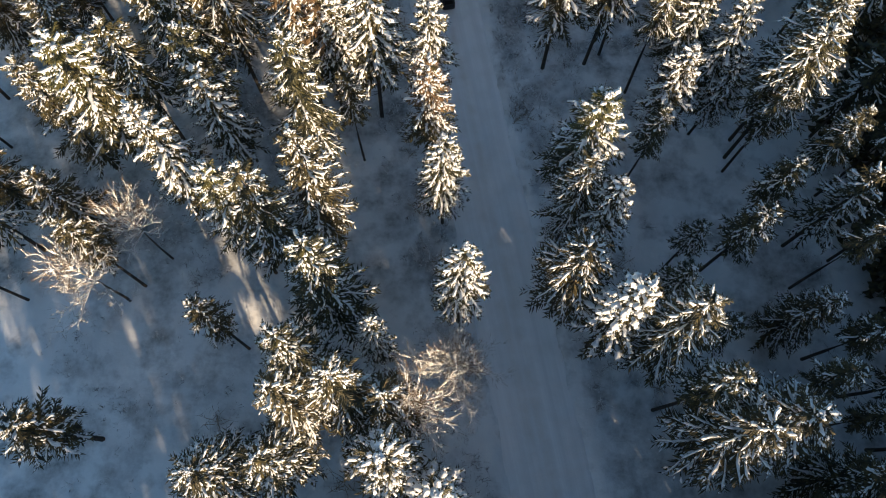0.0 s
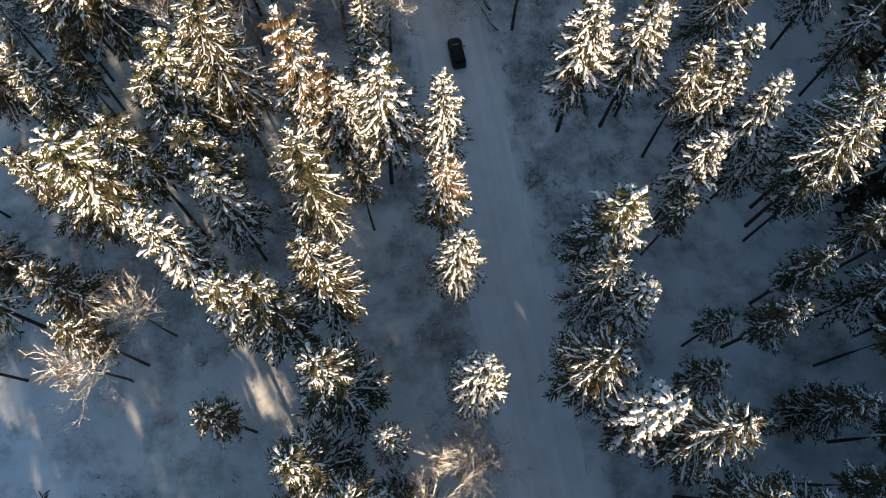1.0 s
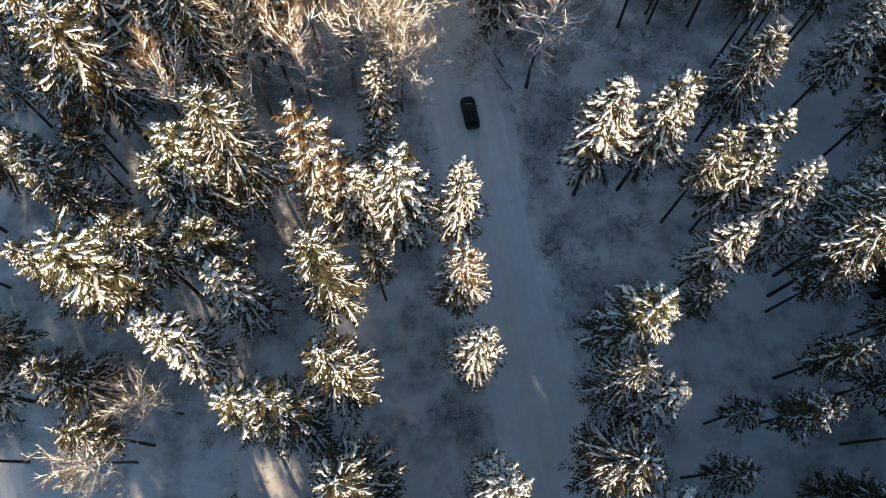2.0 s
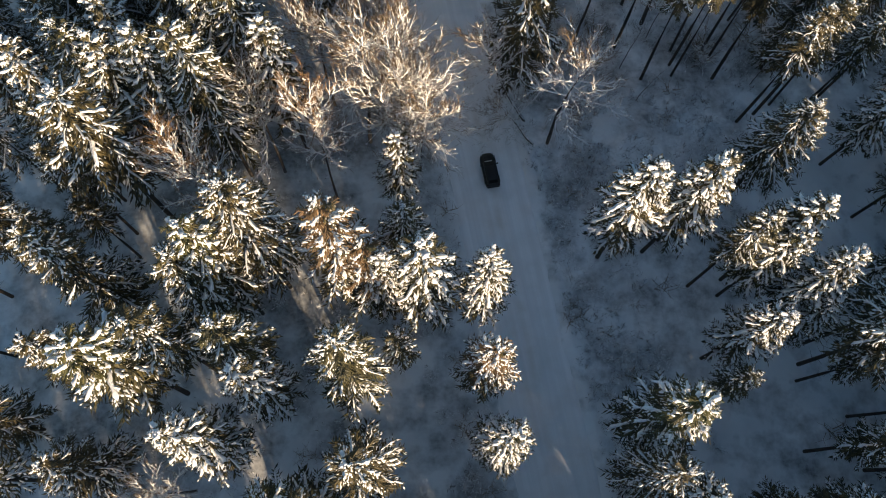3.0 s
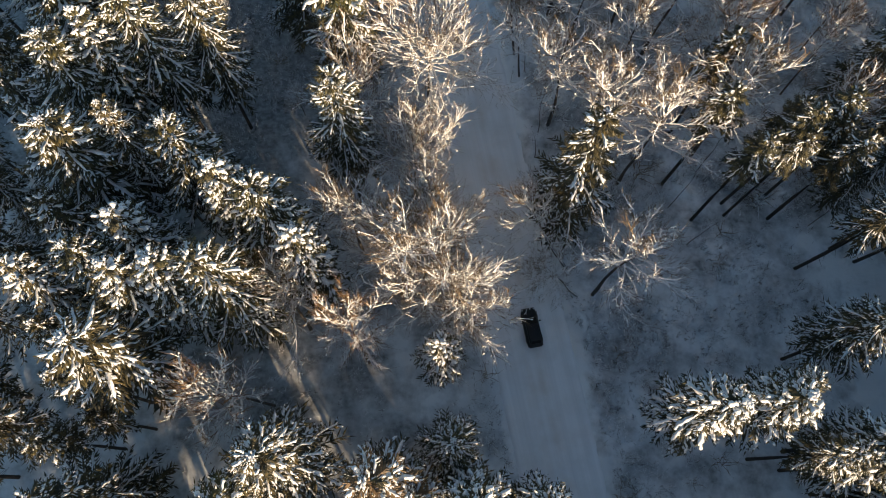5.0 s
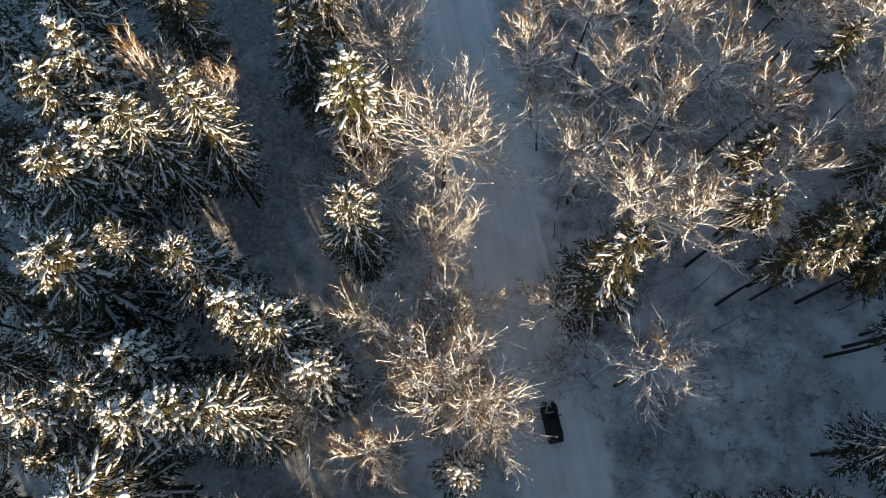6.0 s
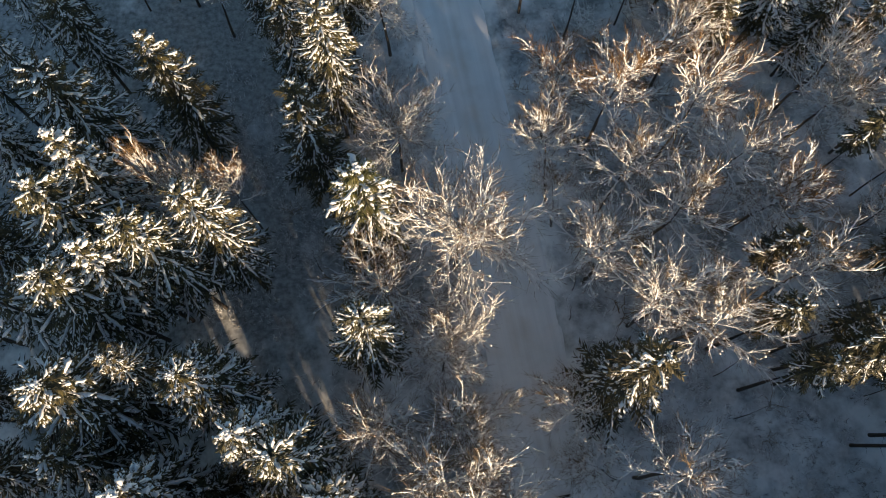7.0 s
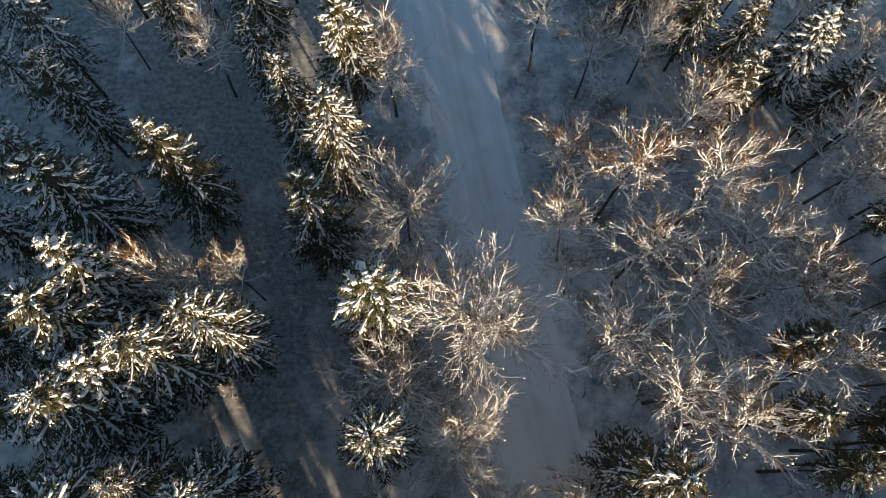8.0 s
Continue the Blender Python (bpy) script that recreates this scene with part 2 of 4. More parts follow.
def spruce_kind(name, seed, label, reach=3.6, clear=0.35, whorls=15, arms=7, load=0.85, fat=0.13, droop=0.35, mat=None, top_mat=None, forks=3, shape=0.62, tall=24.0, sprays=18, coarse=False, top_from=0.66, whole=0.72):
    """One spruce of 24 m: bare stem up to clear, then whorls of boughs with needle sprays and snow lying along them."""
    rng = random.Random(seed)
    tree = new(name)
    tagged(tree, label, "tree")
    up = Vector((0, 0, 1))
    trunk, crown, snow, tip = Soup(), Soup(), Soup(), Soup()
    bend = Vector((rng.uniform(-0.3, 0.3), rng.uniform(-0.3, 0.3), 0))

    def stem(z):
        return bend * math.sin(z / tall * 3.0) + Vector((0, 0, z))

    zs = [-0.5, 0.25, 1.2, tall * 0.3, tall * 0.6, tall * 0.85, tall - 0.3]
    tube(trunk, [stem(z) for z in zs], [0.25, 0.235, 0.22, 0.19, 0.13, 0.06, 0.015], 7)
    for i in range(12):                            # dead stubs on the bare stem
        z = rng.uniform(2.5, max(3.5, tall * clear))
        g = rng.uniform(0, 6.3)
        p = stem(z)
        tube(trunk, [p, p + Vector((math.cos(g), math.sin(g), rng.uniform(-0.3, 0.1))) * rng.uniform(0.4, 1.4)], [0.03, 0.008], 3)
    low = tall * clear
    for w in range(whorls):
        t = w / (whorls - 1)                       # 0 at the lowest whorl, 1 at the tip
        prof = (1 - t) ** shape * min(1.0, 0.66 + t * 2.0) * reach + 0.38
        n = arms - (2 if t > 0.86 else 0)
        start = rng.uniform(0, 6.3)
        for k in range(n):
            if rng.random() < 0.07:
                continue
            g = start + k * 2 * math.pi / n + rng.uniform(-0.3, 0.3)
            L = prof * rng.uniform(0.66, 1.15)
            out = Vector((math.cos(g), math.sin(g), 0))
            side = out.cross(up)
            z0 = low + (tall - 0.45 - low) * (t ** 0.9) + rng.uniform(-0.4, 0.4) * (1 - t)
            p = stem(z0)
            lift = 0.75 * t ** 1.5 - droop * (1 - t) + rng.uniform(-0.12, 0.12)
            sway = side * (L * rng.uniform(-0.11, 0.11))
            pts = [p + out * (L * u) + sway * (u * u) + up * (L * (lift * u - 0.26 * u * u + 0.12 * u ** 4)) for u in (0, 0.25, 0.5, 0.75, 1.0)]
            soup = tip if (t > top_from and top_mat and rng.random() < 0.8) else crown
            loaded = rng.random() < load * (min(1.0, 0.68 + 0.9 * t) if t < 0.8 else 0.9)
            puff = 0.6 + 3 * fat
            for i in range(sprays):                    # side twigs, combed outwards, each with its needles
                u = 0.10 + 0.88 * (i + rng.random()) / sprays
                a = along(pts, u)
                sgn = 1 if i % 2 else -1
                ln = min(1.25, (0.30 + 0.38 * L * (1 - u * 0.72)) * rng.uniform(0.65, 1.2))
                d = (out * rng.uniform(0.6, 1.0) + side * sgn * rng.uniform(0.45, 0.95) - up * rng.uniform(0.1, 0.5)).normalized() * ln
                # coarse: broad sprays that stop the sun, for the unseen trees
                sprig(soup, a, a + d, (0.42 + 0.36 * ln) if coarse else (0.042 + 0.036 * ln) * rng.uniform(0.7, 1.3), up)
                if loaded and not coarse and rng.random() < 0.5:
                    v = rng.uniform(0.0, 0.45)
                    ridge(snow, a + d * v + up * 0.04, a + d * min(1.0, v + rng.uniform(0.3, 0.6)) + up * 0.03, (0.035 + 0.045 * ln) * puff * rng.uniform(0.55, 1.45), up, rng.uniform(0.35, 0.75))
                if i % 3 == 0:
                    sprig(soup, a - up * 0.10, a + d * 0.6 - up * rng.uniform(0.25, 0.55), 0.07 + 0.08 * ln, up)
            sprig(soup, along(pts, 0.5), pts[4] + out * 0.22 - up * 0.08, 0.09, up)
            if not loaded:
                continue
            # snow lying on the bough in one to three uneven pads, fattest towards its end
            h = up * (0.04 + fat * 0.25)
            cut = rng.uniform(0.34, 0.56)
            if rng.random() < whole:
                spans = [(rng.uniform(0.06, 0.22), rng.uniform(0.92, 1.06))]
            else:
                spans = [(cut + rng.uniform(0.02, 0.10), rng.uniform(0.90, 1.05))]
                if rng.random() < 0.6:
                    spans.append((rng.uniform(0.08, 0.24), cut - rng.uniform(0.0, 0.10)))
            for c0, c1 in spans:
                thick = fat * (0.78 + 0.55 * t) * rng.uniform(0.65, 1.25) * (0.85 + 0.08 * L)
                vs = (0, 0.16, 0.42, 0.72, 1) if c1 - c0 < 0.6 else (0, 0.10, 0.28, 0.46, 0.66, 0.86, 1)
                us = [c0 + (c1 - c0) * v for v in vs]
                rr = [thick * (0.72 + 0.42 * v) * rng.uniform(0.65, 1.3) for v in vs]
                lumps(snow, [along(pts, u) + h + side * rng.gauss(0, 0.045) for u in us], rr, 0.62, rng, 4 if fat > 0.13 else 3)
            nf = min(forks, int(L * 1.6))
            for i in range(nf):                        # and on the twigs that fork off it
                u = 0.35 + 0.6 * (i + rng.random()) / max(1, nf)
                a = along(pts, u) + h
                sgn = rng.choice((-1, 1))
                ln = L * rng.uniform(0.12, 0.26)
                d = (out + side * sgn * rng.uniform(0.35, 0.8) - up * rng.uniform(0.05, 0.35)).normalized() * ln
                spindle(snow, a, a + d, fat * rng.uniform(0.45, 0.9), 0.65, rng, 3)
    tops = stem(tall - 1.3)                        # the leader
    for i in range(8):
        g = i * 0.9
        a = tops + up * (0.13 * i)
        sprig(tip if top_mat else crown, a, a + Vector((math.cos(g), math.sin(g), 0.9)) * 0.42, 0.09, up)
    spindle(snow, stem(tall - 0.9), stem(tall), 0.10, 1.0, rng)
    part("trunk", trunk.mesh("trunk", BARK), tree)
    tagged(part("crown", crown.mesh("crown", mat or NEEDLE, False), tree), kind="stuff")
    if top_mat:
        tagged(part("crown_top", tip.mesh("crown_top", top_mat, False), tree), kind="stuff")
    tagged(part("snow_load", snow.mesh("snow_load", SNOW), tree, "white snow lying along the branches"), kind="stuff")
    return tree


# ---- leafless trees ----
def bare_kind(name, seed, label, tall=22.0, fork=0.55, reach=3.6, limbs=16, twig_mat=None, dense=1.0, low=12.0, span=0.93, frost=0.0):
    """A leafless tree: flat rimed limbs low in the crown, steeper and browner ones towards the top.
    The limbs leave the stem between the shares fork and span of its length; frost: share of branches rimed all along."""
    rng = random.Random(seed)
    tree = new(name)
    tagged(tree, label, "tree")
    trunk, limb, twig, fine, clot = Soup(), Soup(), Soup(), Soup(), Soup()
    up = Vector((0, 0, 1))

    def way(d, spreadness, rise_by=0.10):
        a, b = side_axes(d)
        g = rng.uniform(0, 6.3)
        return (d.normalized() + (a * math.cos(g) + b * math.sin(g)) * spreadness + up * rise_by).normalized()

    def line(p, d, L, n, wob, lift=0.06):
        pts = [p]
        d = d.normalized()
        for i in range(n):
            d = (d + Vector((rng.gauss(0, wob), rng.gauss(0, wob), rng.gauss(0, wob) + lift))).normalized()
            pts.append(pts[-1] + d * (L / n))
        return pts, d

    def grow(p, d, L1, w):
        """One limb from p along d with its branches, twigs and rime; w: 0 low in the crown, 1 at the top."""
        pts, d1 = line(p, d, L1, 5, 0.07, 0.06)
        thick = rng.uniform(0.75, 1.15) * (1.05 - 0.3 * w) * min(1.0, 0.55 + 0.1 * L1)
        tube(limb, pts, [v * thick for v in (0.095, 0.084, 0.068, 0.052, 0.036, 0.012)], 4)
        if rng.random() < frost * (1.35 - 1.15 * w):
            tube(clot, [q + up * 0.05 for q in pts], [0.080, 0.074, 0.062, 0.050, 0.036, 0.010], 3)
        n2 = max(4, int(9 * dense * L1 / reach * max(1.0, reach / 6.0) + rng.random()))
        for j in range(n2):
            v = 0.14 + 0.86 * (j + rng.random()) / n2
            fj = min(4.99, v * 5)
            p2 = pts[int(fj)].lerp(pts[int(fj) + 1], fj - int(fj))
            L2 = min(2.2, reach * rng.uniform(0.18, 0.38) * (1.15 - 0.4 * v))
            q2, d2 = line(p2, way(pts[int(fj) + 1] - pts[int(fj)], rng.uniform(0.4, 0.75)), L2, 3, 0.11)
            bare = rng.random() < (0.7 * w - 0.1) * (1.0 - min(1.0, 1.5 * frost))          # bare brown wood, commoner towards the top
            tube(fine if bare else limb, q2, [0.045, 0.040, 0.032, 0.014] if bare else [0.062, 0.056, 0.046, 0.018], 3)
            if not bare and rng.random() < frost * (1.35 - 1.15 * w):
                tube(clot, [q + up * 0.035 for q in q2], [0.050, 0.045, 0.036, 0.010], 3)
            for k in range(2):                         # clots of snow lodged on the branch
                if rng.random() < 0.62 - 0.3 * w:
                    a = q2[k].lerp(q2[k + 1], rng.random()) + up * 0.03
                    spindle(clot, a, a + (q2[k + 1] - q2[k]).normalized() * rng.uniform(0.15, 0.6), rng.uniform(0.065, 0.115), 0.9, rng, 3)
            for k in range(4):
                e = 0.15 + 0.85 * (k + rng.random()) / 4
                fk = min(2.99, e * 3)
                p3 = q2[int(fk)].lerp(q2[int(fk) + 1], fk - int(fk))
                L3 = L2 * rng.uniform(0.35, 0.75)
                d3 = way(d2, 0.65)
                q3 = p3 + d3 * L3
                tube(fine if bare else clot if rng.random() < 0.6 * frost * (1.35 - 1.15 * w) else twig, [p3, q3], [0.028 if bare else 0.036, 0.012], 3)
                if rng.random() < 0.30 - 0.18 * w:     # a bead of rime at the tip
                    spindle(clot, q3 - d3 * 0.10, q3 + d3 * 0.10, rng.uniform(0.05, 0.085), 1.0, rng, 3)
                for m in range(2 + int(6 * w * (1 - 0.45 * frost) * rng.uniform(0.7, 1.2))):
                    p4 = p3.lerp(q3, rng.uniform(0.3, 1.0))
                    q4 = p4 + way(d3, 0.5, 0.2) * L3 * rng.uniform(0.6, 1.4)
                    a, b = side_axes(q4 - p4)
                    fine.add([p4 + a * 0.014, p4 - a * 0.014, p4 + b * 0.014, p4 - b * 0.014, q4], [(0, 1, 4), (2, 3, 4)])

    tp, _ = line(Vector((0, 0, -0.4)), Vector((0, 0, 1)), tall * 0.86, 11, 0.030, 0.12)
    tube(trunk, tp, [0.20 * (1 - 0.082 * i) for i in range(len(tp))], 6)
    for i in range(limbs):
        w = (i + rng.random() * 0.8) / limbs           # 0 at the lowest limb, 1 at the top
        f = min(10.98, (fork + (span - fork) * w) * 11)
        p = tp[int(f)].lerp(tp[int(f) + 1], f - int(f))
        g = i * 2.4 + rng.uniform(-0.5, 0.5)
        steep = radians(low + (74 - low) * w ** 1.2 + rng.uniform(-12, 12))
        d = Vector((math.cos(g) * math.cos(steep), math.sin(g) * math.cos(steep), math.sin(steep)))
        grow(p, d, reach * rng.uniform(0.62, 1.12) * (1.0 - 0.18 * w), w)
    top = tall / max(v[2] for v in limb.v + twig.v + fine.v)
    for soup in (trunk, limb, twig, fine, clot):
        soup.v = [Vector(v) * top for v in soup.v]
    part("trunk", trunk.mesh("trunk", GREYBARK), tree)
    tagged(part("branching", limb.mesh("branching", LIMB), tree, "branches white with rime on their upper side"), kind="stuff")
    tagged(part("snow_load", clot.mesh("snow_load", SNOW), tree, "clots of snow lodged on the branches"), kind="stuff")
    tagged(part("twig_crown", twig.mesh("twig_crown", TWIG), tree, "thin twigs with frost"), kind="stuff")
    tagged(part("twig_fringe", fine.mesh("twig_fringe", twig_mat or RUSTTWIG), tree, "fine reddish brown twig ends"), kind="stuff")
    return tree


def shrub_kind(name, seed, label, tall=1.8, stems=14, mat=None, beads=0.4):
    rng = random.Random(seed)
    s, rime = Soup(), Soup()
    for i in range(stems):
        g = rng.uniform(0, 6.3)
        p = Vector((rng.gauss(0, 0.25), rng.gauss(0, 0.25), -0.1))
        d = Vector((math.cos(g) * 0.7, math.sin(g) * 0.7, rng.uniform(0.5, 1.2))).normalized() * tall * rng.uniform(0.6, 1.1)
        m = p + d * 0.5 + Vector((rng.gauss(0, 0.1), rng.gauss(0, 0.1), 0.05))
        tube(s, [p, m, p + d], [0.030, 0.024, 0.009], 3)
        for k in range(4):
            a = m.lerp(p + d, rng.random())
            q = a + Vector((rng.gauss(0, 0.5), rng.gauss(0, 0.5), rng.uniform(0.0, 0.5))) * tall * 0.35
            tube(s, [a, q], [0.018, 0.007], 3)
            if rng.random() < beads:
                spindle(rime, a.lerp(q, 0.45), q, rng.uniform(0.03, 0.065), 0.9, rng, 3)
    ob = tagged(new(name), label, "shrub")
    tagged(part("stem_tuft", s.mesh("stem_tuft", mat or BRUSH), ob), kind="stuff")
    tagged(part("rime", rime.mesh("rime", SNOW), ob, "white rime on the twig ends"), kind="stuff")
    return ob


# ---- the ground, the road ----
def road_x(y):
    back = min(60.0, max(0.0, -14.0 - y))     # invented bend, unseen behind the start, makes room for sun-blocking trees
    return 12.5 - 0.184 * y - 0.016 * back * back


def rise(x, y):
    """Height of the forest floor: low swells, hummocks, a ploughed bank along the road."""
    d = abs(x - road_x(y)) * 0.983
    hand = 3.1 if x > road_x(y) else 8.7
    w = 4.55 + 0.40 * noise.noise(Vector((y * 0.13, hand, 0))) + 0.30 * noise.noise(Vector((y * 0.55, hand, 4))) + 0.16 * noise.noise(Vector((x * 0.9, y * 0.9, 6)))
    v = 0.22 * noise.noise(Vector((x * 0.06, y * 0.06, 0))) + 0.10 * noise.noise(Vector((x * 0.35, y * 0.35, 5))) + 0.05 * noise.noise(Vector((x * 1.1, y * 1.1, 9)))
    bank = 0.30 * math.exp(-((d - w - 0.9) / 0.8) ** 2) * (1 + 0.6 * noise.noise(Vector((x * 0.5, y * 0.5, 2))))
    t = min(1.0, max(0.0, (d - w + 0.6) / 1.6))
    t = t * t * (3 - 2 * t)
    return -0.14 * (1 - t) + t * (0.12 + v + bank)


def sheet(name, xs, ys, height, mat):
    s = Soup()
    nx = len(xs)
    s.v = [(x, y, height(x, y)) for y in ys for x in xs]
    s.f = [(j * nx + i, j * nx + i + 1, (j + 1) * nx + i + 1, (j + 1) * nx + i) for j in range(len(ys) - 1) for i in range(nx - 1)]
    return new(name, s.mesh(name, mat))


def steps(lo, hi, step, far):
    mid = [lo + step * i for i in range(int((hi - lo) / step) + 1)]
    out = [8, 20, 45, 90, 180, 400, 900, far]
    return [lo - o for o in reversed(out)] + mid + [mid[-1] + o for o in out]


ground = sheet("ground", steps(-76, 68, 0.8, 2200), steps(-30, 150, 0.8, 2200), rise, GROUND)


def ease(v, lo, hi):
    t = min(1.0, max(0.0, (v - lo) / (hi - lo)))
    return t * t * (3 - 2 * t)


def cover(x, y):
    """How much heather and grass stands in the snow: most along the verges and among the birches; in the stands it also
    paints shade.
    """
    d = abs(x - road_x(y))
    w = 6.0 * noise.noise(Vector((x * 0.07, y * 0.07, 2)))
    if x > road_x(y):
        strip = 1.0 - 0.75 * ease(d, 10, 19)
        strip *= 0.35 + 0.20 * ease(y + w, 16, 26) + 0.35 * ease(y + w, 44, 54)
        # past y 72 part of the darkening is painted spruce shade
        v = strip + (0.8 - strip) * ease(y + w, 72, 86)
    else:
        # beyond y 48 the left stand's deep shade is painted in, with some brush
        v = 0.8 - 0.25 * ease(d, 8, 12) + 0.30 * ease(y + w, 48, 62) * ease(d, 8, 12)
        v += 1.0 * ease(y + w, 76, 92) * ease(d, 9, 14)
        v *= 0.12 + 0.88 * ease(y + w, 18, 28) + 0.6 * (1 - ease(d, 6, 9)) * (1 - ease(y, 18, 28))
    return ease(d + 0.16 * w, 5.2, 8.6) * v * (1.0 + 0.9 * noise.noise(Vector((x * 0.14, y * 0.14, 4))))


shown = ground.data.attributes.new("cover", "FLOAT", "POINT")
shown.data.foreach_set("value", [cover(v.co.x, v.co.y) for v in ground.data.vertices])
tagged(ground, "snow-covered forest floor with brushwood poking through", "ground", kind="structure")

rs = Soup()
ry = [-74 + 1.0 * i for i in range(241)] + [220 + 60 * i for i in range(9)]
cols = 25
for y in ry:
    for i in range(cols):
        u = -1 + 2 * i / (cols - 1)
        x = road_x(y) + u * 5.0 * 1.017
        rut = -0.03 * (math.exp(-((abs(u * 5.0 + 0.9) - 0.85) / 0.25) ** 2) + math.exp(-((abs(u * 5.0 - 1.6) - 0.85) / 0.25) ** 2))
        z = 0.02 + 0.05 * (1 - u * u) + rut + 0.02 * noise.noise(Vector((x * 0.8, y * 0.5, 1)))
        rs.v.append((x, y, z if abs(u) < 0.99 else -0.3))
rs.f = [(j * cols + i, j * cols + i + 1, (j + 1) * cols + i + 1, (j + 1) * cols + i) for j in range(len(ry) - 1) for i in range(cols - 1)]
road_mesh = rs.mesh("road", ROAD)
uv = road_mesh.uv_layers.new(name="along")
for lp in road_mesh.loops:
    k = lp.vertex_index
    uv.data[lp.index].uv = ((k % cols) / (cols - 1), ry[k // cols] / 10.0)
road = tagged(new("road", road_mesh), "straight forest road of packed grey snow", "road", kind="structure")

# ---- the kinds of trees ----
SPRUCE = [spruce_kind("spruce_tree", s, "tall dark green spruce with snow on its branches", 3.9, c, 17, 7, 0.86, 0.125, 0.4, forks=0) for s, c in ((11, 0.20), (12, 0.26), (13, 0.36))]
SLIM = [spruce_kind("spruce_tree", s, "slender spruce with a bare lower stem and light snow", 3.0, c, 13, 7, 0.8, 0.12, 0.3, forks=0) for s, c in ((21, 0.52), (22, 0.58))]
LANKY = [spruce_kind("spruce_tree", s, "lanky spruce, a long bare stem under a small dark crown", 2.5, c, 10, 7, 0.55, 0.11, 0.35, forks=0) for s, c in ((25, 0.64), (26, 0.70))]
SNOWY = [spruce_kind("spruce_tree", s, "narrow spruce laden with thick white snow", 3.6, c, 15, 9, 1.0, 0.18, 0.5, forks=1, whole=0.85) for s, c in ((31, 0.38), (32, 0.45))]
STAR = [spruce_kind("spruce_tree", s, "broad spruce with long drooping snow-striped boughs", 4.7, c, 15, 10, 0.96, 0.115, 0.45, forks=0, whole=0.97) for s, c in ((41, 0.36), (42, 0.42))]
TOPSTAR = [spruce_kind("spruce_tree", 44, "broad snow-striped spruce crown high on a long bare stem", 4.6, 0.54, 11, 10, 0.97, 0.13, 0.45, forks=0, whole=0.95)]
BUSHY = [spruce_kind("spruce_tree", s, "bushy olive-topped spruce with clumps of snow", 4.0, 0.42, 16, 8, 0.80, 0.16, 0.2, None, OLIVE, forks=1, top_from=0.55) for s in (51, 52)]
RUST_TOP = [spruce_kind("spruce_tree", s, "spruce with russet cone-laden top and snow", 3.6, 0.42, 15, 8, 0.86, 0.135, 0.3, None, RUST, forks=1, top_from=0.4) for s in (61, 62)]
CLUMP = [spruce_kind("spruce_tree", s, "spruce buried in heavy clumps of snow", 3.5, 0.34, 14, 7, 0.99, 0.30, 0.55, forks=2, whole=0.3) for s in (71, 72)]
FULL = [spruce_kind("spruce_tree", s, "full dark spruce with boughs low down and patchy snow", 4.3, 0.16, 19, 7, 0.66, 0.115, 0.45, forks=0, whole=0.7) for s in (65, 66)]
# template of the unseen trees added to block the sun
EDGE = [spruce_kind("spruce_tree", 76, "unseen spruce added to block the sun, boughs down to the snow", 4.8, 0.06, 11, 6, 0.0, 0.15, 0.4, forks=0, shape=0.42, sprays=3, coarse=True)]
FAR = [spruce_kind("spruce_tree", s, "dark spruce with snow on its branches", 3.9, 0.32, 13, 7, 0.60, 0.14, 0.4, forks=0, sprays=8, whole=0.7) for s in (75, 77)]
BIRCH = [bare_kind("bare_birch_tree", s, "leafless birch with rime-white branches", 22, f, 5.9, 22, frost=0.45) for s, f in ((81, 0.50), (82, 0.60), (83, 0.55))]
SPARSE = [bare_kind("bare_birch_tree", s, "young leafless birch with a few frosted limbs", 22, 0.58, 5.8, 17, None, 1.05, frost=0.42) for s in (85, 86)]
THICKET = [bare_kind("bare_aspen_tree", s, "leafless tree with a dense crown of frosted twigs", 22, 0.46, 6.0, 25, None, 1.1, 24, frost=0.48) for s in (91, 92)]
FORKED = [bare_kind("bare_birch_tree", s, "large leafless birch forked low into rime-white stems", 22, 0.50, 8.2, 30, None, 0.95, 24, 0.78, 0.75) for s in (101, 103)]
RUSSET = [bare_kind("bare_alder_tree", s, "leafless tree with russet twigs and patchy frost", 22, 0.54, 5.3, 21, ORANGETWIG, 1.15, 20, frost=0.2) for s in (95, 96)]
KINDS = {"SPRUCE": (SPRUCE, 24.0), "SLIM": (SLIM, 24.0), "LANKY": (LANKY, 24.0), "SNOWY": (SNOWY, 24.0), "STAR": (STAR, 24.0), "TOPSTAR": (TOPSTAR, 24.0), "BUSHY": (BUSHY, 24.0), "RUST": (RUST_TOP, 24.0),
         "CLUMP": (CLUMP, 24.0), "FAR": (FAR, 24.0), "EDGE": (EDGE, 24.0), "BIRCH": (BIRCH, 22.0), "SPARSE": (SPARSE, 22.0), "FULL": (FULL, 24.0), "THICKET": (THICKET, 22.0), "FORKED": (FORKED, 22.0), "RUSSET": (RUSSET, 22.0)}
planted = []
grower = random.Random(5)
used = {}


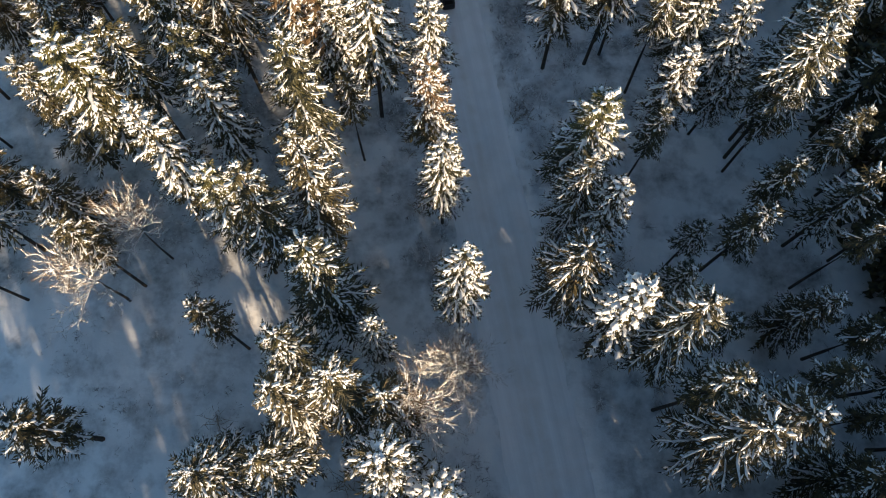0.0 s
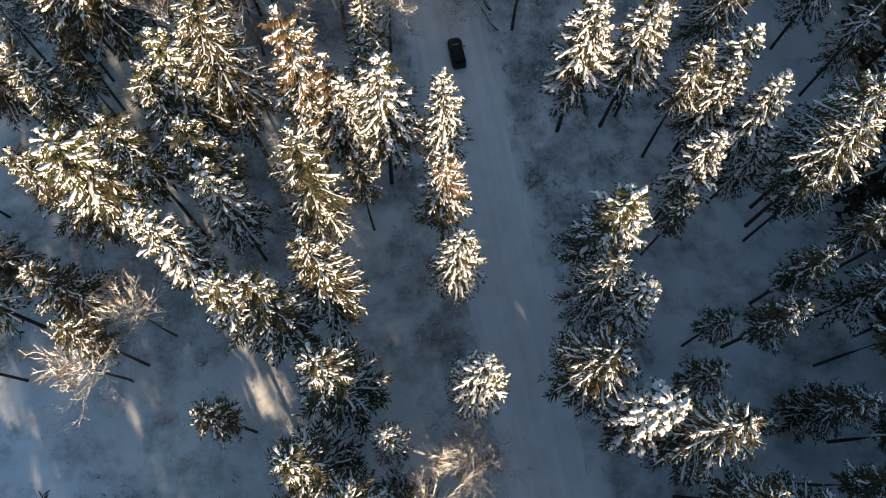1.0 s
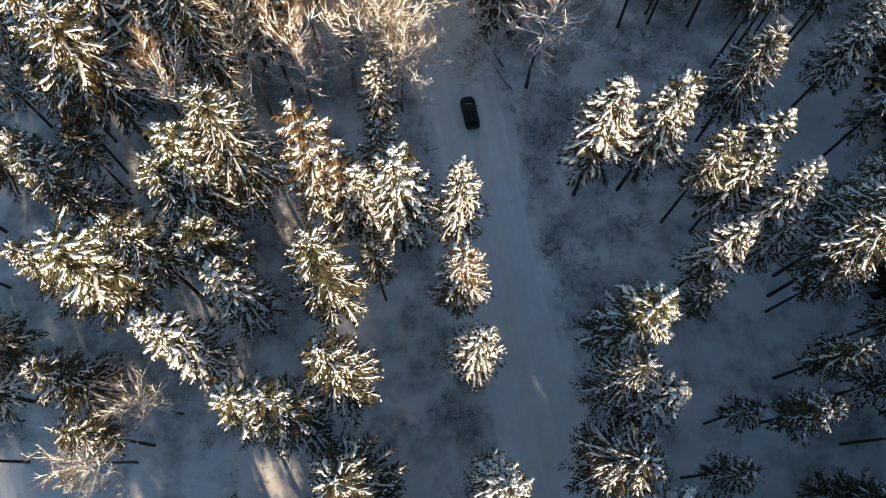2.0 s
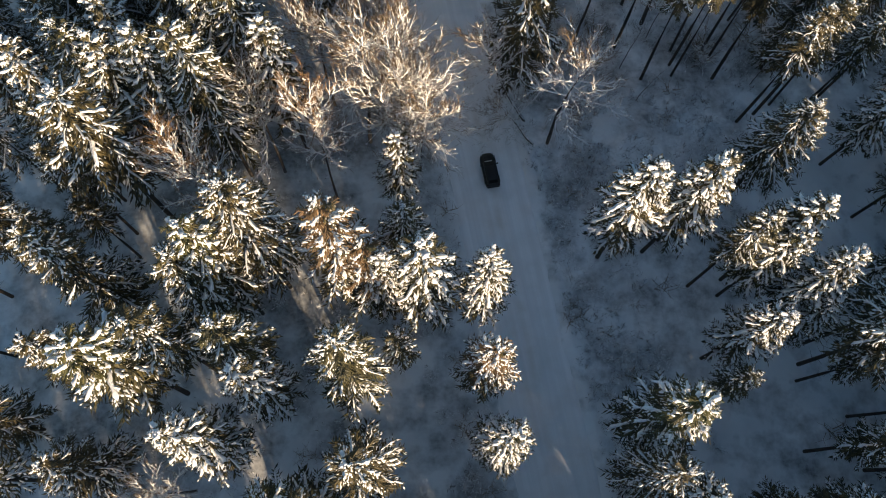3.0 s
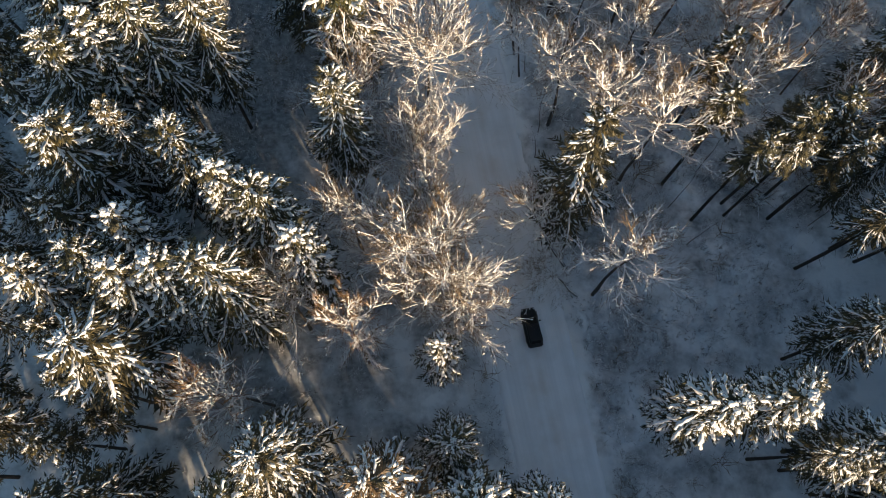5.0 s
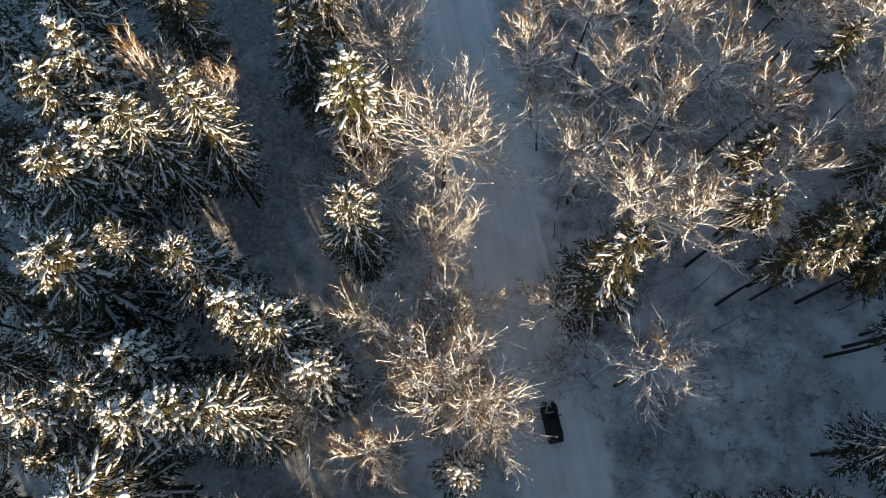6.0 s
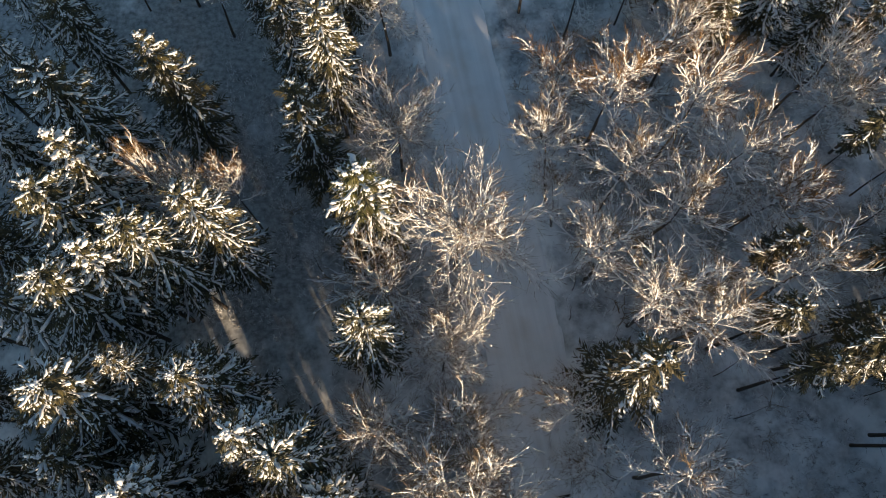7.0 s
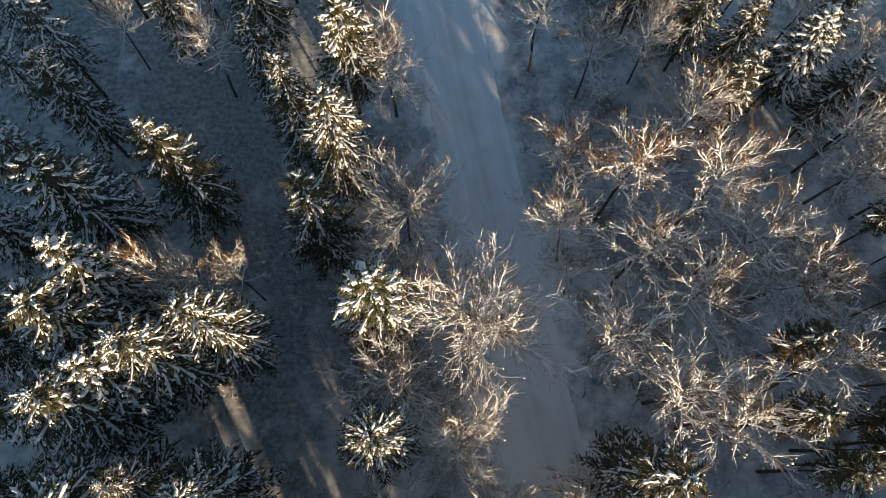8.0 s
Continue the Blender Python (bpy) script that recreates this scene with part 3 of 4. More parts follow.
def plant(kind, x, y, tall, width=1.0, tilt=0.0, to=0.0):
    """A tree of that kind with its tip at tall metres over (x, y); tilt: degrees off the plumb, towards the bearing to."""
    variants, size = KINDS[kind]
    src = grower.choice(variants)
    z = rise(x, y)
    sz = (tall - z) / size
    sx = width * (0.55 + 0.45 * sz)
    m = Matrix.Translation((x, y, z)) @ Matrix.Rotation(radians(-tilt), 4, Vector((math.cos(radians(to)), -math.sin(radians(to)), 0))) @ Euler((0, 0, grower.uniform(0, 6.28))).to_matrix().to_4x4() @ Matrix.Diagonal((sx, sx, sz, 1))
    if src.name in used:
        ob = copy_thing(src, m @ Matrix.Diagonal((*(1 / v for v in src.scale), 1)))
    else:
        used[src.name] = True
        src.matrix_basis = m
        ob = src
    tagged(ob, group="trees of the forest")
    planted.append((x, y))
    return ob


# ---- trees along the road and in the stands on both sides ----
plant("SNOWY", -4.3, 2.5, 26.3, 1.10)
plant("SPRUCE", -14.2, 2.5, 24.6, 1.00)
plant("STAR", 26.5, 4.9, 25.5, 1.10)
plant("STAR", 30.7, 5.9, 24.3, 1.15)
plant("SLIM", -36.8, 5.7, 19.0, 1.40)
plant("SPRUCE", -4.5, 7.5, 25.0, 1.00)
plant("SPRUCE", -12.6, 7.5, 29.4, 0.90)
plant("SPRUCE", -8.2, 8.4, 30.2, 0.90)
plant("SLIM", 24.2, 8.9, 26.5, 0.90)
plant("SPRUCE", -12.7, 11.6, 28.2, 1.00)
plant("SNOWY", -5.9, 14.1, 22.5, 0.60)
plant("STAR", 21.8, 14.4, 28.0, 0.90)
plant("SLIM", 28.3, 15.4, 16.9, 0.80)
plant("SLIM", -21.6, 15.8, 21.4, 0.80)
plant("CLUMP", 17.2, 16.1, 27.1, 1.00)
plant("SNOWY", 2.4, 19.0, 27.3, 0.85)
plant("SPRUCE", -10.9, 19.0, 28.6, 1.10)
plant("SLIM", 23.6, 19.6, 19.5, 0.80)
plant("STAR", 13.5, 20.7, 23.1, 1.05)
plant("SLIM", -47.9, 21.5, 21.0, 0.85)
plant("SLIM", -34.4, 23.2, 22.0, 0.85)
plant("BUSHY", -19.2, 24.9, 29.4, 0.80)
plant("SPRUCE", -16.3, 24.9, 30.0, 0.95)
plant("SLIM", 31.4, 25.3, 20.7, 1.00)
plant("SLIM", 26.8, 25.4, 15.1, 0.80)
plant("SNOWY", 16.4, 25.9, 24.9, 0.90)
plant("STAR", 13.8, 28.1, 25.5, 0.75)
plant("SPRUCE", -12.4, 28.6, 28.8, 1.00)
plant("SPRUCE", -39.2, 28.8, 19.7, 1.10)
plant("SNOWY", -26.2, 30.7, 29.0, 0.90)
plant("SNOWY", 0.6, 31.2, 23.1, 0.90)
plant("BUSHY", 14.9, 32.9, 27.5, 1.00)
plant("SLIM", 40.9, 34.3, 23.0, 0.85)
plant("SLIM", 23.0, 36.5, 19.0, 0.75)
plant("BUSHY", -33.7, 37.0, 29.8, 1.15)
plant("RUST", -0.9, 37.6, 25.8, 0.85)
plant("SPRUCE", -13.7, 37.6, 29.9, 0.95)
plant("SLIM", 35.7, 38.3, 21.0, 0.85)
plant("SPRUCE", -40.1, 38.5, 24.2, 1.00)
plant("SLIM", -29.7, 39.0, 29.4, 1.00)
plant("SLIM", -23.3, 39.0, 28.7, 1.00)
plant("SLIM", -9.2, 39.7, 21.0, 0.70)
plant("SNOWY", 25.0, 40.9, 23.0, 0.95)
plant("TOPSTAR", 36.2, 40.2, 27.2, 1.0)
plant("TOPSTAR", 37.2, 42.7, 29.0, 0.95)
plant("SNOWY", 32.0, 43.5, 18.1, 0.90)
plant("SPRUCE", -27.6, 44.6, 28.5, 1.00)
plant("SNOWY", -1.2, 45.6, 25.7, 0.85)
plant("SNOWY", 30.8, 45.9, 25.1, 0.90)
plant("SNOWY", -7.2, 45.9, 27.6, 1.10)
plant("SNOWY", -10.5, 45.6, 24.7, 0.85)
plant("RUST", -12.2, 46.5, 25.7, 1.00)
plant("BUSHY", -25.9, 46.2, 31.1, 0.85)
plant("SPRUCE", -39.8, 46.6, 28.2, 1.00)
plant("RUST", -15.1, 47.7, 32.2, 1.00)
plant("SNOWY", 27.8, 48.4, 22.9, 0.90)
plant("STAR", -22.9, 49.4, 31.6, 0.95)
plant("SLIM", 24.4, 49.6, 25.0, 0.85)
plant("SNOWY", 28.5, 50.4, 26.2, 1.00)
plant("STAR", -8.8, 50.8, 23.3, 0.75)
plant("SLIM", -44.3, 51.1, 21.0, 0.85)
plant("SNOWY", 13.8, 53.2, 26.8, 1.10)
plant("SLIM", -41.1, 53.2, 18.0, 0.85)
plant("SNOWY", 19.3, 53.9, 26.1, 1.05)
plant("SLIM", 21.4, 55.4, 24.1, 0.90)
plant("SLIM", -41.8, 56.1, 24.0, 0.85)
plant("TOPSTAR", -37.4, 57.8, 31.0, 1.15)
plant("SNOWY", -9.5, 59.3, 20.5, 0.80)
plant("SLIM", -43.8, 60.4, 24.0, 0.85)
plant("STAR", 30.0, 60.7, 24.1, 0.90)
plant("SNOWY", -35.8, 63.7, 30.4, 0.95)
plant("STAR", -28.6, 63.8, 31.9, 0.90)
plant("SNOWY", -32.2, 63.8, 30.6, 0.95)
plant("SNOWY", -44.2, 64.4, 29.0, 0.90)
plant("STAR", -39.4, 65.4, 29.4, 0.85)
plant("SNOWY", -21.9, 67.4, 27.4, 0.95)
plant("SNOWY", -36.2, 68.0, 29.4, 0.95)
plant("STAR", -25.4, 70.6, 29.7, 0.95)
plant("SNOWY", -28.5, 72.0, 29.7, 0.95)
plant("SLIM", 33.2, 71.6, 24.0, 0.95)
plant("SLIM", 35.5, 72.7, 23.5, 1.0)
plant("SLIM", 40.5, 72.4, 23.0, 0.95)
plant("LANKY", 37.8, 74.1, 22.0, 0.8)
plant("LANKY", 43.6, 74.6, 22.0, 0.9)
plant("LANKY", 29.8, 82.2, 24.0, 0.9)
plant("LANKY", 25.6, 82.1, 22.5, 0.85)
plant("SNOWY", -22.0, 35.8, 27.0, 0.85)
plant("STAR", -42.2, 75.6, 30.6, 1.20)
plant("STAR", -33.3, 76.4, 28.7, 0.95)
plant("FULL", 4.7, 77.7, 28.2, 1.10)
plant("STAR", -38.3, 77.7, 29.6, 0.66)
plant("LANKY", 21.3, 77.8, 23.0, 0.95)
plant("LANKY", 30.8, 78.0, 23.0, 1.05)
plant("LANKY", 25.3, 80.0, 25.0, 0.9)
plant("LANKY", 25.4, 78.4, 23.0, 0.8)
plant("STAR", -19.3, 80.9, 29.5, 0.78)
plant("LANKY", 18.1, 82.5, 24.0, 1.0)
plant("LANKY", 30.2, 80.5, 21.5, 0.9)
plant("STAR", -43.9, 84.0, 30.3, 1.00)
plant("SNOWY", -41.4, 86.3, 30.3, 0.95)
plant("STAR", -37.7, 87.8, 31.9, 0.85)
plant("LANKY", 19.7, 89.4, 23.0, 0.95)
plant("STAR", -33.3, 90.2, 31.9, 0.80)
plant("STAR", -44.8, 90.9, 31.7, 1.05)
plant("BUSHY", -19.6, 92.5, 30.3, 1.00)
plant("SNOWY", -44.0, 95.2, 31.5, 1.00)
plant("FULL", -26.2, 102.6, 26.1, 1.00)
plant("STAR", -48.2, 103.1, 28.4, 1.10)
plant("FULL", -40.8, 108.3, 25.0, 1.12)
plant("STAR", -24.1, 109.7, 28.0, 0.90)
plant("SPRUCE", -28.9, 114.7, 25.3, 1.00)
plant("SPRUCE", -52.2, 116.0, 23.7, 1.00)
plant("SPRUCE", 31.0, 118.4, 18.4, 1.00)
plant("SPRUCE", 19.0, 118.5, 19.9, 1.00)
plant("BIRCH", -39.5, 124.4, 20.0, 1.10)
plant("BIRCH", -50.9, 128.3, 18.0, 0.90)
plant("SPRUCE", -33.5, 122.4, 20.5, 0.90)
plant("BUSHY", -23.6, 121.8, 24.0, 1.05)
plant("SPARSE", -1.8, 128.0, 19.0, 1.28)
plant("BIRCH", 4.0, 124.0, 19.0, 1.04)
plant("SNOWY", 25.5, 121.5, 22.5, 1.10)
plant("SPARSE", 30.7, 113.5, 21.0, 1.10)
plant("SLIM", 34.0, 116.0, 23.0, 0.80)
plant("THICKET", -18.9, 121.5, 20.0, 1.28)
plant("THICKET", -2.4, 7.6, 24.5, 1.00)
plant("FORKED", 1.7, 12.7, 16.5, 0.85)
plant("STAR", -43.7, 70.6, 26.0, 0.90)
plant("SPRUCE", -32.7, 68.0, 21.0, 0.80)
plant("BIRCH", -36.0, 21.4, 20.3, 1.03)
plant("BIRCH", -31.6, 26.6, 22.0, 0.85)
plant("RUSSET", -28.1, 55.7, 33.6, 0.80)
plant("RUSSET", -17.7, 60.4, 28.5, 0.80)
plant("BIRCH", -24.5, 64.3, 27.2, 1.15)
plant("THICKET", -7.7, 64.9, 21.5, 1.28)
plant("FORKED", -9.3, 66.2, 27.8, 1.05)
plant("SPARSE", 8.5, 68.4, 22.1, 1.33)
plant("THICKET", -14.0, 68.5, 28.9, 1.33)
plant("THICKET", -9.8, 73.0, 23.8, 1.07)
plant("BIRCH", -18.7, 73.8, 25.2, 1.19)
plant("FORKED", -12.4, 80.3, 23.7, 0.9)
plant("SPARSE", 12.6, 82.5, 27.6, 1.19)
plant("SPARSE", 9.2, 85.3, 25.7, 1.33)
plant("BIRCH", 22.1, 86.3, 25.6, 1.46)
plant("THICKET", -17.5, 86.5, 24.2, 1.28)
plant("SPARSE", 4.3, 90.6, 22.7, 1.33)
plant("FORKED", -10.8, 92.8, 25.5, 1.45)
plant("BIRCH", 11.0, 94.9, 24.4, 1.33)
plant("SPARSE", -36.1, 95.5, 28.9, 0.55)
plant("RUSSET", -38.5, 95.6, 31.6, 0.5)
plant("RUSSET", 22.0, 97.0, 23.1, 1.33)
plant("RUSSET", -34.1, 97.6, 22.8, 0.69)
plant("SPARSE", 6.4, 98.7, 25.0, 1.33)
plant("SPARSE", 17.0, 100.5, 23.6, 1.33)
plant("RUSSET", 13.1, 104.6, 28.9, 1.00)
plant("FORKED", -17.2, 105.0, 22.0, 1.2)
plant("RUSSET", 5.2, 107.2, 28.1, 1.28)
plant("BIRCH", 31.5, 109.4, 19.4, 1.46)
plant("RUSSET", 0.2, 109.4, 23.0, 1.19)
plant("THICKET", 14.6, 116.3, 21.4, 1.16)


plant("STAR", -19.3, 1.6, 24.0, 0.95)
plant("FULL", 37.5, 79.5, 20.0, 0.8)
plant("RUSSET", 34.0, 87.0, 21.5, 1.04)
plant("SPRUCE", 41.0, 85.5, 22.0, 0.9)

# leaning trees whose crowns hang over the road
plant("SPARSE", -11.0, 73.5, 15.0, 0.6, 30, 65)
plant("SPARSE", 5.6, 71.6, 16.5, 1.2, 36, -60)
plant("SPARSE", 6.6, 68.3, 11.0, 1.3, 38, -72)
plant("BIRCH", 0.9, 97.6, 18.5, 0.85, 9, -85)
plant("BIRCH", 0.4, 101.0, 25.5, 1.0, 11, -60)

# ---- the forest going on around the view ----
filler = random.Random(77)


def free(x, y, gap, verge=8.0):
    return abs(x - road_x(y)) > verge and all((x - a) ** 2 + (y - b) ** 2 > gap * gap for a, b in planted)


def fill(x0, x1, y0, y1, gap, kinds, lo, hi, tries):
    for i in range(tries):
        x, y = filler.uniform(x0, x1), filler.uniform(y0, y1)
        if free(x, y, gap):
            plant(filler.choice(kinds), x, y, filler.uniform(lo, hi), filler.uniform(0.8, 1.05))


MIXED = ("SPRUCE", "SLIM", "SNOWY", "STAR", "SPRUCE")
fill(34, 48, -2, 36, 4.6, ("LANKY", "SLIM", "LANKY", "FULL"), 18, 24, 60)
fill(37, 48, -6, 34, 5.0, MIXED + ("FAR",) * 5, 19, 25, 60)
fill(40, 52, 34, 74, 6.0, MIXED + ("FAR",) * 5, 20, 26, 40)
fill(30, 52, 84, 128, 5.2, ("SPARSE", "BIRCH", "RUSSET", "LANKY", "FULL", "BIRCH"), 19, 25, 130)
fill(8, 32, 124, 138, 5.0, ("BIRCH", "SPRUCE", "FULL", "THICKET", "SPRUCE"), 19, 25, 80)
fill(-56, -48, 60, 140, 6.5, MIXED + ("FAR",) * 8, 22, 29, 80)
fill(-66, -56, 62, 138, 5.0, ("FAR",), 22, 29, 70)
fill(-56, -47, 24, 60, 5.5, MIXED + ("FAR",) * 5, 20, 27, 40)
fill(-60, -56, 40, 60, 5.5, ("FAR",), 20, 27, 14)
fill(-46, -20, 128, 139, 6.0, MIXED, 19, 27, 30)

# unseen woods added to keep the low sun off the ground, joined into one
belt_v, belt_f, belt_m = [], [], []
belt_parts = []
for ch in EDGE[0].children:
    me = ch.data
    belt_parts.append((np.array([v.co[:] for v in me.vertices]), [tuple(p.vertices) for p in me.polygons], 0 if ch.name.startswith("trunk") else 1))
for ch in list(EDGE[0].children) + [EDGE[0]]:
    bpy.data.objects.remove(ch)


SHAFTS = ((-48.2, 17.4, 1.6), (-20.6, 20.4, 1.6), (-19.9, 49.5, 3.0))   # gaps left in the unseen trees: two light the snow, the third a birch crown
toward = Vector((math.sin(SUN_TURN), math.cos(SUN_TURN)))


def shaft_limit(x, y, r):
    """How tall a tree may grow at (x, y) without standing in one of the shafts of sun."""
    most = 99.0
    for a, b, wide in SHAFTS:
        v = Vector((x - a, y - b))
        if v.dot(toward) > 15 and abs(v.x * toward.y - v.y * toward.x) < r * wide:
            most = min(most, v.dot(toward) * math.tan(SUN_HIGH) - 1.5)
    return most


# Scatters unseen sun-blocking trees in a box, clear of road and shafts.
def belt(x0, x1, y0, y1, gap, lo, hi, tries):
    for i in range(tries):
        x, y = filler.uniform(x0, x1), filler.uniform(y0, y1)
        if not free(x, y, gap, 5.8):
            continue
        g, tall, sx = filler.uniform(0, 6.28), filler.uniform(lo, hi), filler.uniform(0.85, 1.15)
        tall = min(tall, shaft_limit(x, y, sx))
        if tall < 6:
            continue
        planted.append((x, y))
        sz = tall / 24.0
        turn = np.array([[math.cos(g), -math.sin(g), 0], [math.sin(g), math.cos(g), 0], [0, 0, 1]])
        for co, faces, mi in belt_parts:
            k = len(belt_v)
            belt_v.extend(map(tuple, (co * (sx, sx, sz)) @ turn.T + (x, y, 0)))
            belt_f.extend([tuple(q + k for q in f) for f in faces])
            belt_m.extend([mi] * len(faces))


# boxes and heights chosen to shut stray sun off the snow and road
belt(42, 60, -30, -5, 2.9, 29, 32, 260)
belt(50, 62, 16, 48, 3.0, 26, 30, 120)
belt(60, 80, -22, 10, 3.2, 29, 33, 220)
# small tall clumps, each set to stop one streak of sun
belt(24.0, 27.0, -33, -26, 1.2, 31, 33, 8)
belt(46.5, 50.5, -22, -17, 1.2, 34, 36, 24)
belt(70.5, 74.5, -9.5, -4.5, 1.2, 33, 35, 24)
belt(25, 70, -24, -10, 3.2, 19, 24, 300)
belt(-30, 16, -60, -30, 3.2, 25, 31, 300)
belt(-12, 25, -24, -8, 3.6, 22, 28, 240)
belt(-64, -12, -46, -22, 3.6, 27, 32, 340)
belt(-12, 50, -50, -24, 4.2, 27, 32, 240)
belt(50, 112, -68, -26, 3.8, 31, 36, 420)
belt(54, 90, -50, -26, 3.2, 35, 40, 220)
belt(56, 74, -24, 20, 3.4, 23, 27, 180)
belt(54, 68, 20, 74, 3.6, 23, 28, 200)
belt(8, 34, -42, -20, 3.0, 19, 25, 160)
belt(-62, 50, -80, -50, 3.8, 28, 33, 420)
belt(68, 92, -50, 110, 7.0, 23, 29, 200)
belt(58, 68, 74, 120, 5.0, 22, 28, 60)
belt(92, 108, -52, 120, 6.0, 25, 30, 180)
belt_mesh = bpy.data.meshes.new("distant_forest")
belt_mesh.from_pydata(belt_v, [], belt_f)
belt_mesh.materials.append(BARK)
belt_mesh.materials.append(NEEDLE)
belt_mesh.polygons.foreach_set("material_index", belt_m)
tagged(new("distant_forest", belt_mesh), "dark unseen spruces added around the view to block the low sun", "forest", kind="stuff")

# ---- brushwood ----
SHRUB = [shrub_kind("shrub", s, "low leafless bush of dark frosted twigs", 1.7, 13, None, 0.25) for s in (3, 4)]
SHRUB += [shrub_kind("shrub", 5, "leafless bush of twigs white with rime", 1.9, 9, RIMETWIG, 0.6)]
SHRUB += [shrub_kind("shrub", 6, "low leafless bush of russet twigs", 2.2, 11, RUSTTWIG, 0.15)]
digger = random.Random(9)
first = set()


def bush(x, y, s):
    src = digger.choice(SHRUB)
    m = Matrix.Translation((x, y, rise(x, y))) @ Euler((0, 0, digger.uniform(0, 6.3))).to_matrix().to_4x4() @ Matrix.Diagonal((s, s, s * 0.9, 1))
    if src.name in first:
        ob = copy_thing(src, m @ Matrix.Diagonal((*(1 / v for v in src.scale), 1)))
    else:
        first.add(src.name)
        ob = src
        ob.matrix_basis = m
    tagged(ob, group="bushes of the undergrowth")


for i in range(140):
    x, y = digger.uniform(3, 50), digger.uniform(80, 140)
    if abs(x - road_x(y)) > 6.5:
        bush(x, y, digger.uniform(0.9, 2.2))
for i in range(120):                               # along both verges, thickest on the sunward side of the clearing
    y = digger.uniform(8, 84)
    x = road_x(y) + (digger.uniform(5.8, 15.0) if digger.random() < 0.7 else -digger.uniform(5.6, 9.0))
    bush(x, y, digger.uniform(0.5, 1.1))
n_bush = 0
while n_bush < 120:
    x, y = digger.uniform(-60, 50), digger.uniform(-2, 138)
    thick = noise.noise(Vector((x * 0.06, y * 0.06, 7)))
    if abs(x - road_x(y)) > 5.6 and thick > -0.15:
        bush(x, y, digger.uniform(0.6, 1.3))
        n_bush += 1


# ---- thin saplings, bent by the snow ----
bender = random.Random(33)


def sapling(x, y, tall, lean, to, mat, label):
    """A whip-thin young tree leaning towards the bearing to, its top bowed over."""
    s = Soup()
    out = Vector((math.sin(radians(to)), math.cos(radians(to)), 0))
    pts = [Vector((0, 0, -0.2))]
    for i in range(1, 8):
        u = i / 7
        pts.append(Vector((0, 0, tall * (u - 0.25 * lean * u ** 3))) + out * (tall * lean * u ** 1.8) + Vector((bender.gauss(0, 0.10), bender.gauss(0, 0.10), 0)) * u * tall * 0.15)
    tube(s, pts, [0.060, 0.054, 0.048, 0.041, 0.034, 0.027, 0.020, 0.010], 5)
    for i in range(int(tall * 2.2)):
        a = along(pts, bender.uniform(0.35, 1.0))
        d = (out * bender.uniform(-0.2, 0.8) + Vector((bender.gauss(0, 0.6), bender.gauss(0, 0.6), bender.uniform(0.1, 0.8)))).normalized() * bender.uniform(0.4, 1.3)
        tube(s, [a, a + d * 0.55 + Vector((0, 0, 0.05)), a + d], [0.020, 0.015, 0.006], 3)
    ob = new("sapling", s.mesh("sapling", mat))
    ob.location = (x, y, rise(x, y))
    return tagged(ob, label, "tree", group="saplings of the undergrowth")


DARKSAP, WHITESAP = "whip-thin dark sapling leaning beside the snow road", "bent birch sapling white with rime"
SAPDATA = ((2.4, 86.0, 6.0, 0.4, -25), (3.0, 89.6, 7.0, 0.35, -15), (3.4, 93.2, 5.5, 0.5, 30), (4.2, 81.6, 6.5, 0.4, -30), (5.2, 78.4, 5.5, 0.45, -20), (1.6, 98.4, 6.0, 0.4, -20),
           (0.6, 104.2, 6.0, 0.3, 15), (18.6, 79.4, 8.0, 0.35, 40), (22.6, 84.2, 9.0, 0.3, 35), (27.4, 83.6, 8.0, 0.4, 40), (20.4, 74.6, 7.0, 0.5, 60), (35.6, 77.0, 8.0, 0.4, 55),
           (-26.6, 92.0, 6.0, 0.4, -30), (-24.2, 97.4, 7.0, 0.3, -20), (-29.4, 106.2, 6.5, 0.35, -40), (-22.0, 89.0, 5.0, 0.4, 20))
for x, y, tall, lean, to in SAPDATA:
    sapling(x, y, tall, lean, to, GREYBARK, DARKSAP)
for x, y, tall, lean, to in ((33.0, 7.6, 9.0, 0.5, 10), (34.6, 7.4, 8.0, 0.6, -20), (33.8, 12.4, 7.0, 0.5, -40)):
    sapling(x, y, tall, lean, to, RIMETWIG, WHITESAP)

# ---- heather, grass and twigs standing out of the snow ----
weeds, white_weeds = Soup(), Soup()
weeder = random.Random(21)


def tuft(x, y, tall):
    z = rise(x, y)
    for i in range(5):
        g = weeder.uniform(0, 6.3)
        d = Vector((math.cos(g) * 0.75, math.sin(g) * 0.75, weeder.uniform(0.5, 1.1))).normalized() * tall * weeder.uniform(0.6, 1.2)
        p = Vector((x + weeder.gauss(0, 0.12), y + weeder.gauss(0, 0.12), z - 0.05))
        a, b = side_axes(d)
        w = weeder.uniform(0.018, 0.04)
        (white_weeds if i < 2 else weeds).add([p + a * w, p - a * w, p + b * w, p + d], [(0, 1, 3), (1, 2, 3), (2, 0, 3)])


def sow(x0, x1, y0, y1, count, sparse, near=5.0, far=99.0):
    """Tufts in drifts between the given distances from the middle of the road."""
    n = 0
    for i in range(count * 6):
        x, y = weeder.uniform(x0, x1), weeder.uniform(y0, y1)
        d = abs(x - road_x(y))
        v = noise.noise(Vector((x * 0.16, y * 0.16, 3))) + 0.6 * noise.noise(Vector((x * 0.5, y * 0.5, 8)))
        if near < d < far and v > sparse:
            tuft(x, y, weeder.uniform(0.35, 0.9))
            n += 1
            if n >= count:
                return


sow(4, 26, 24, 84, 2000, -0.25, 5.6, 16)
sow(-14, 6, 0, 70, 1000, 0.0, 5.4, 12)
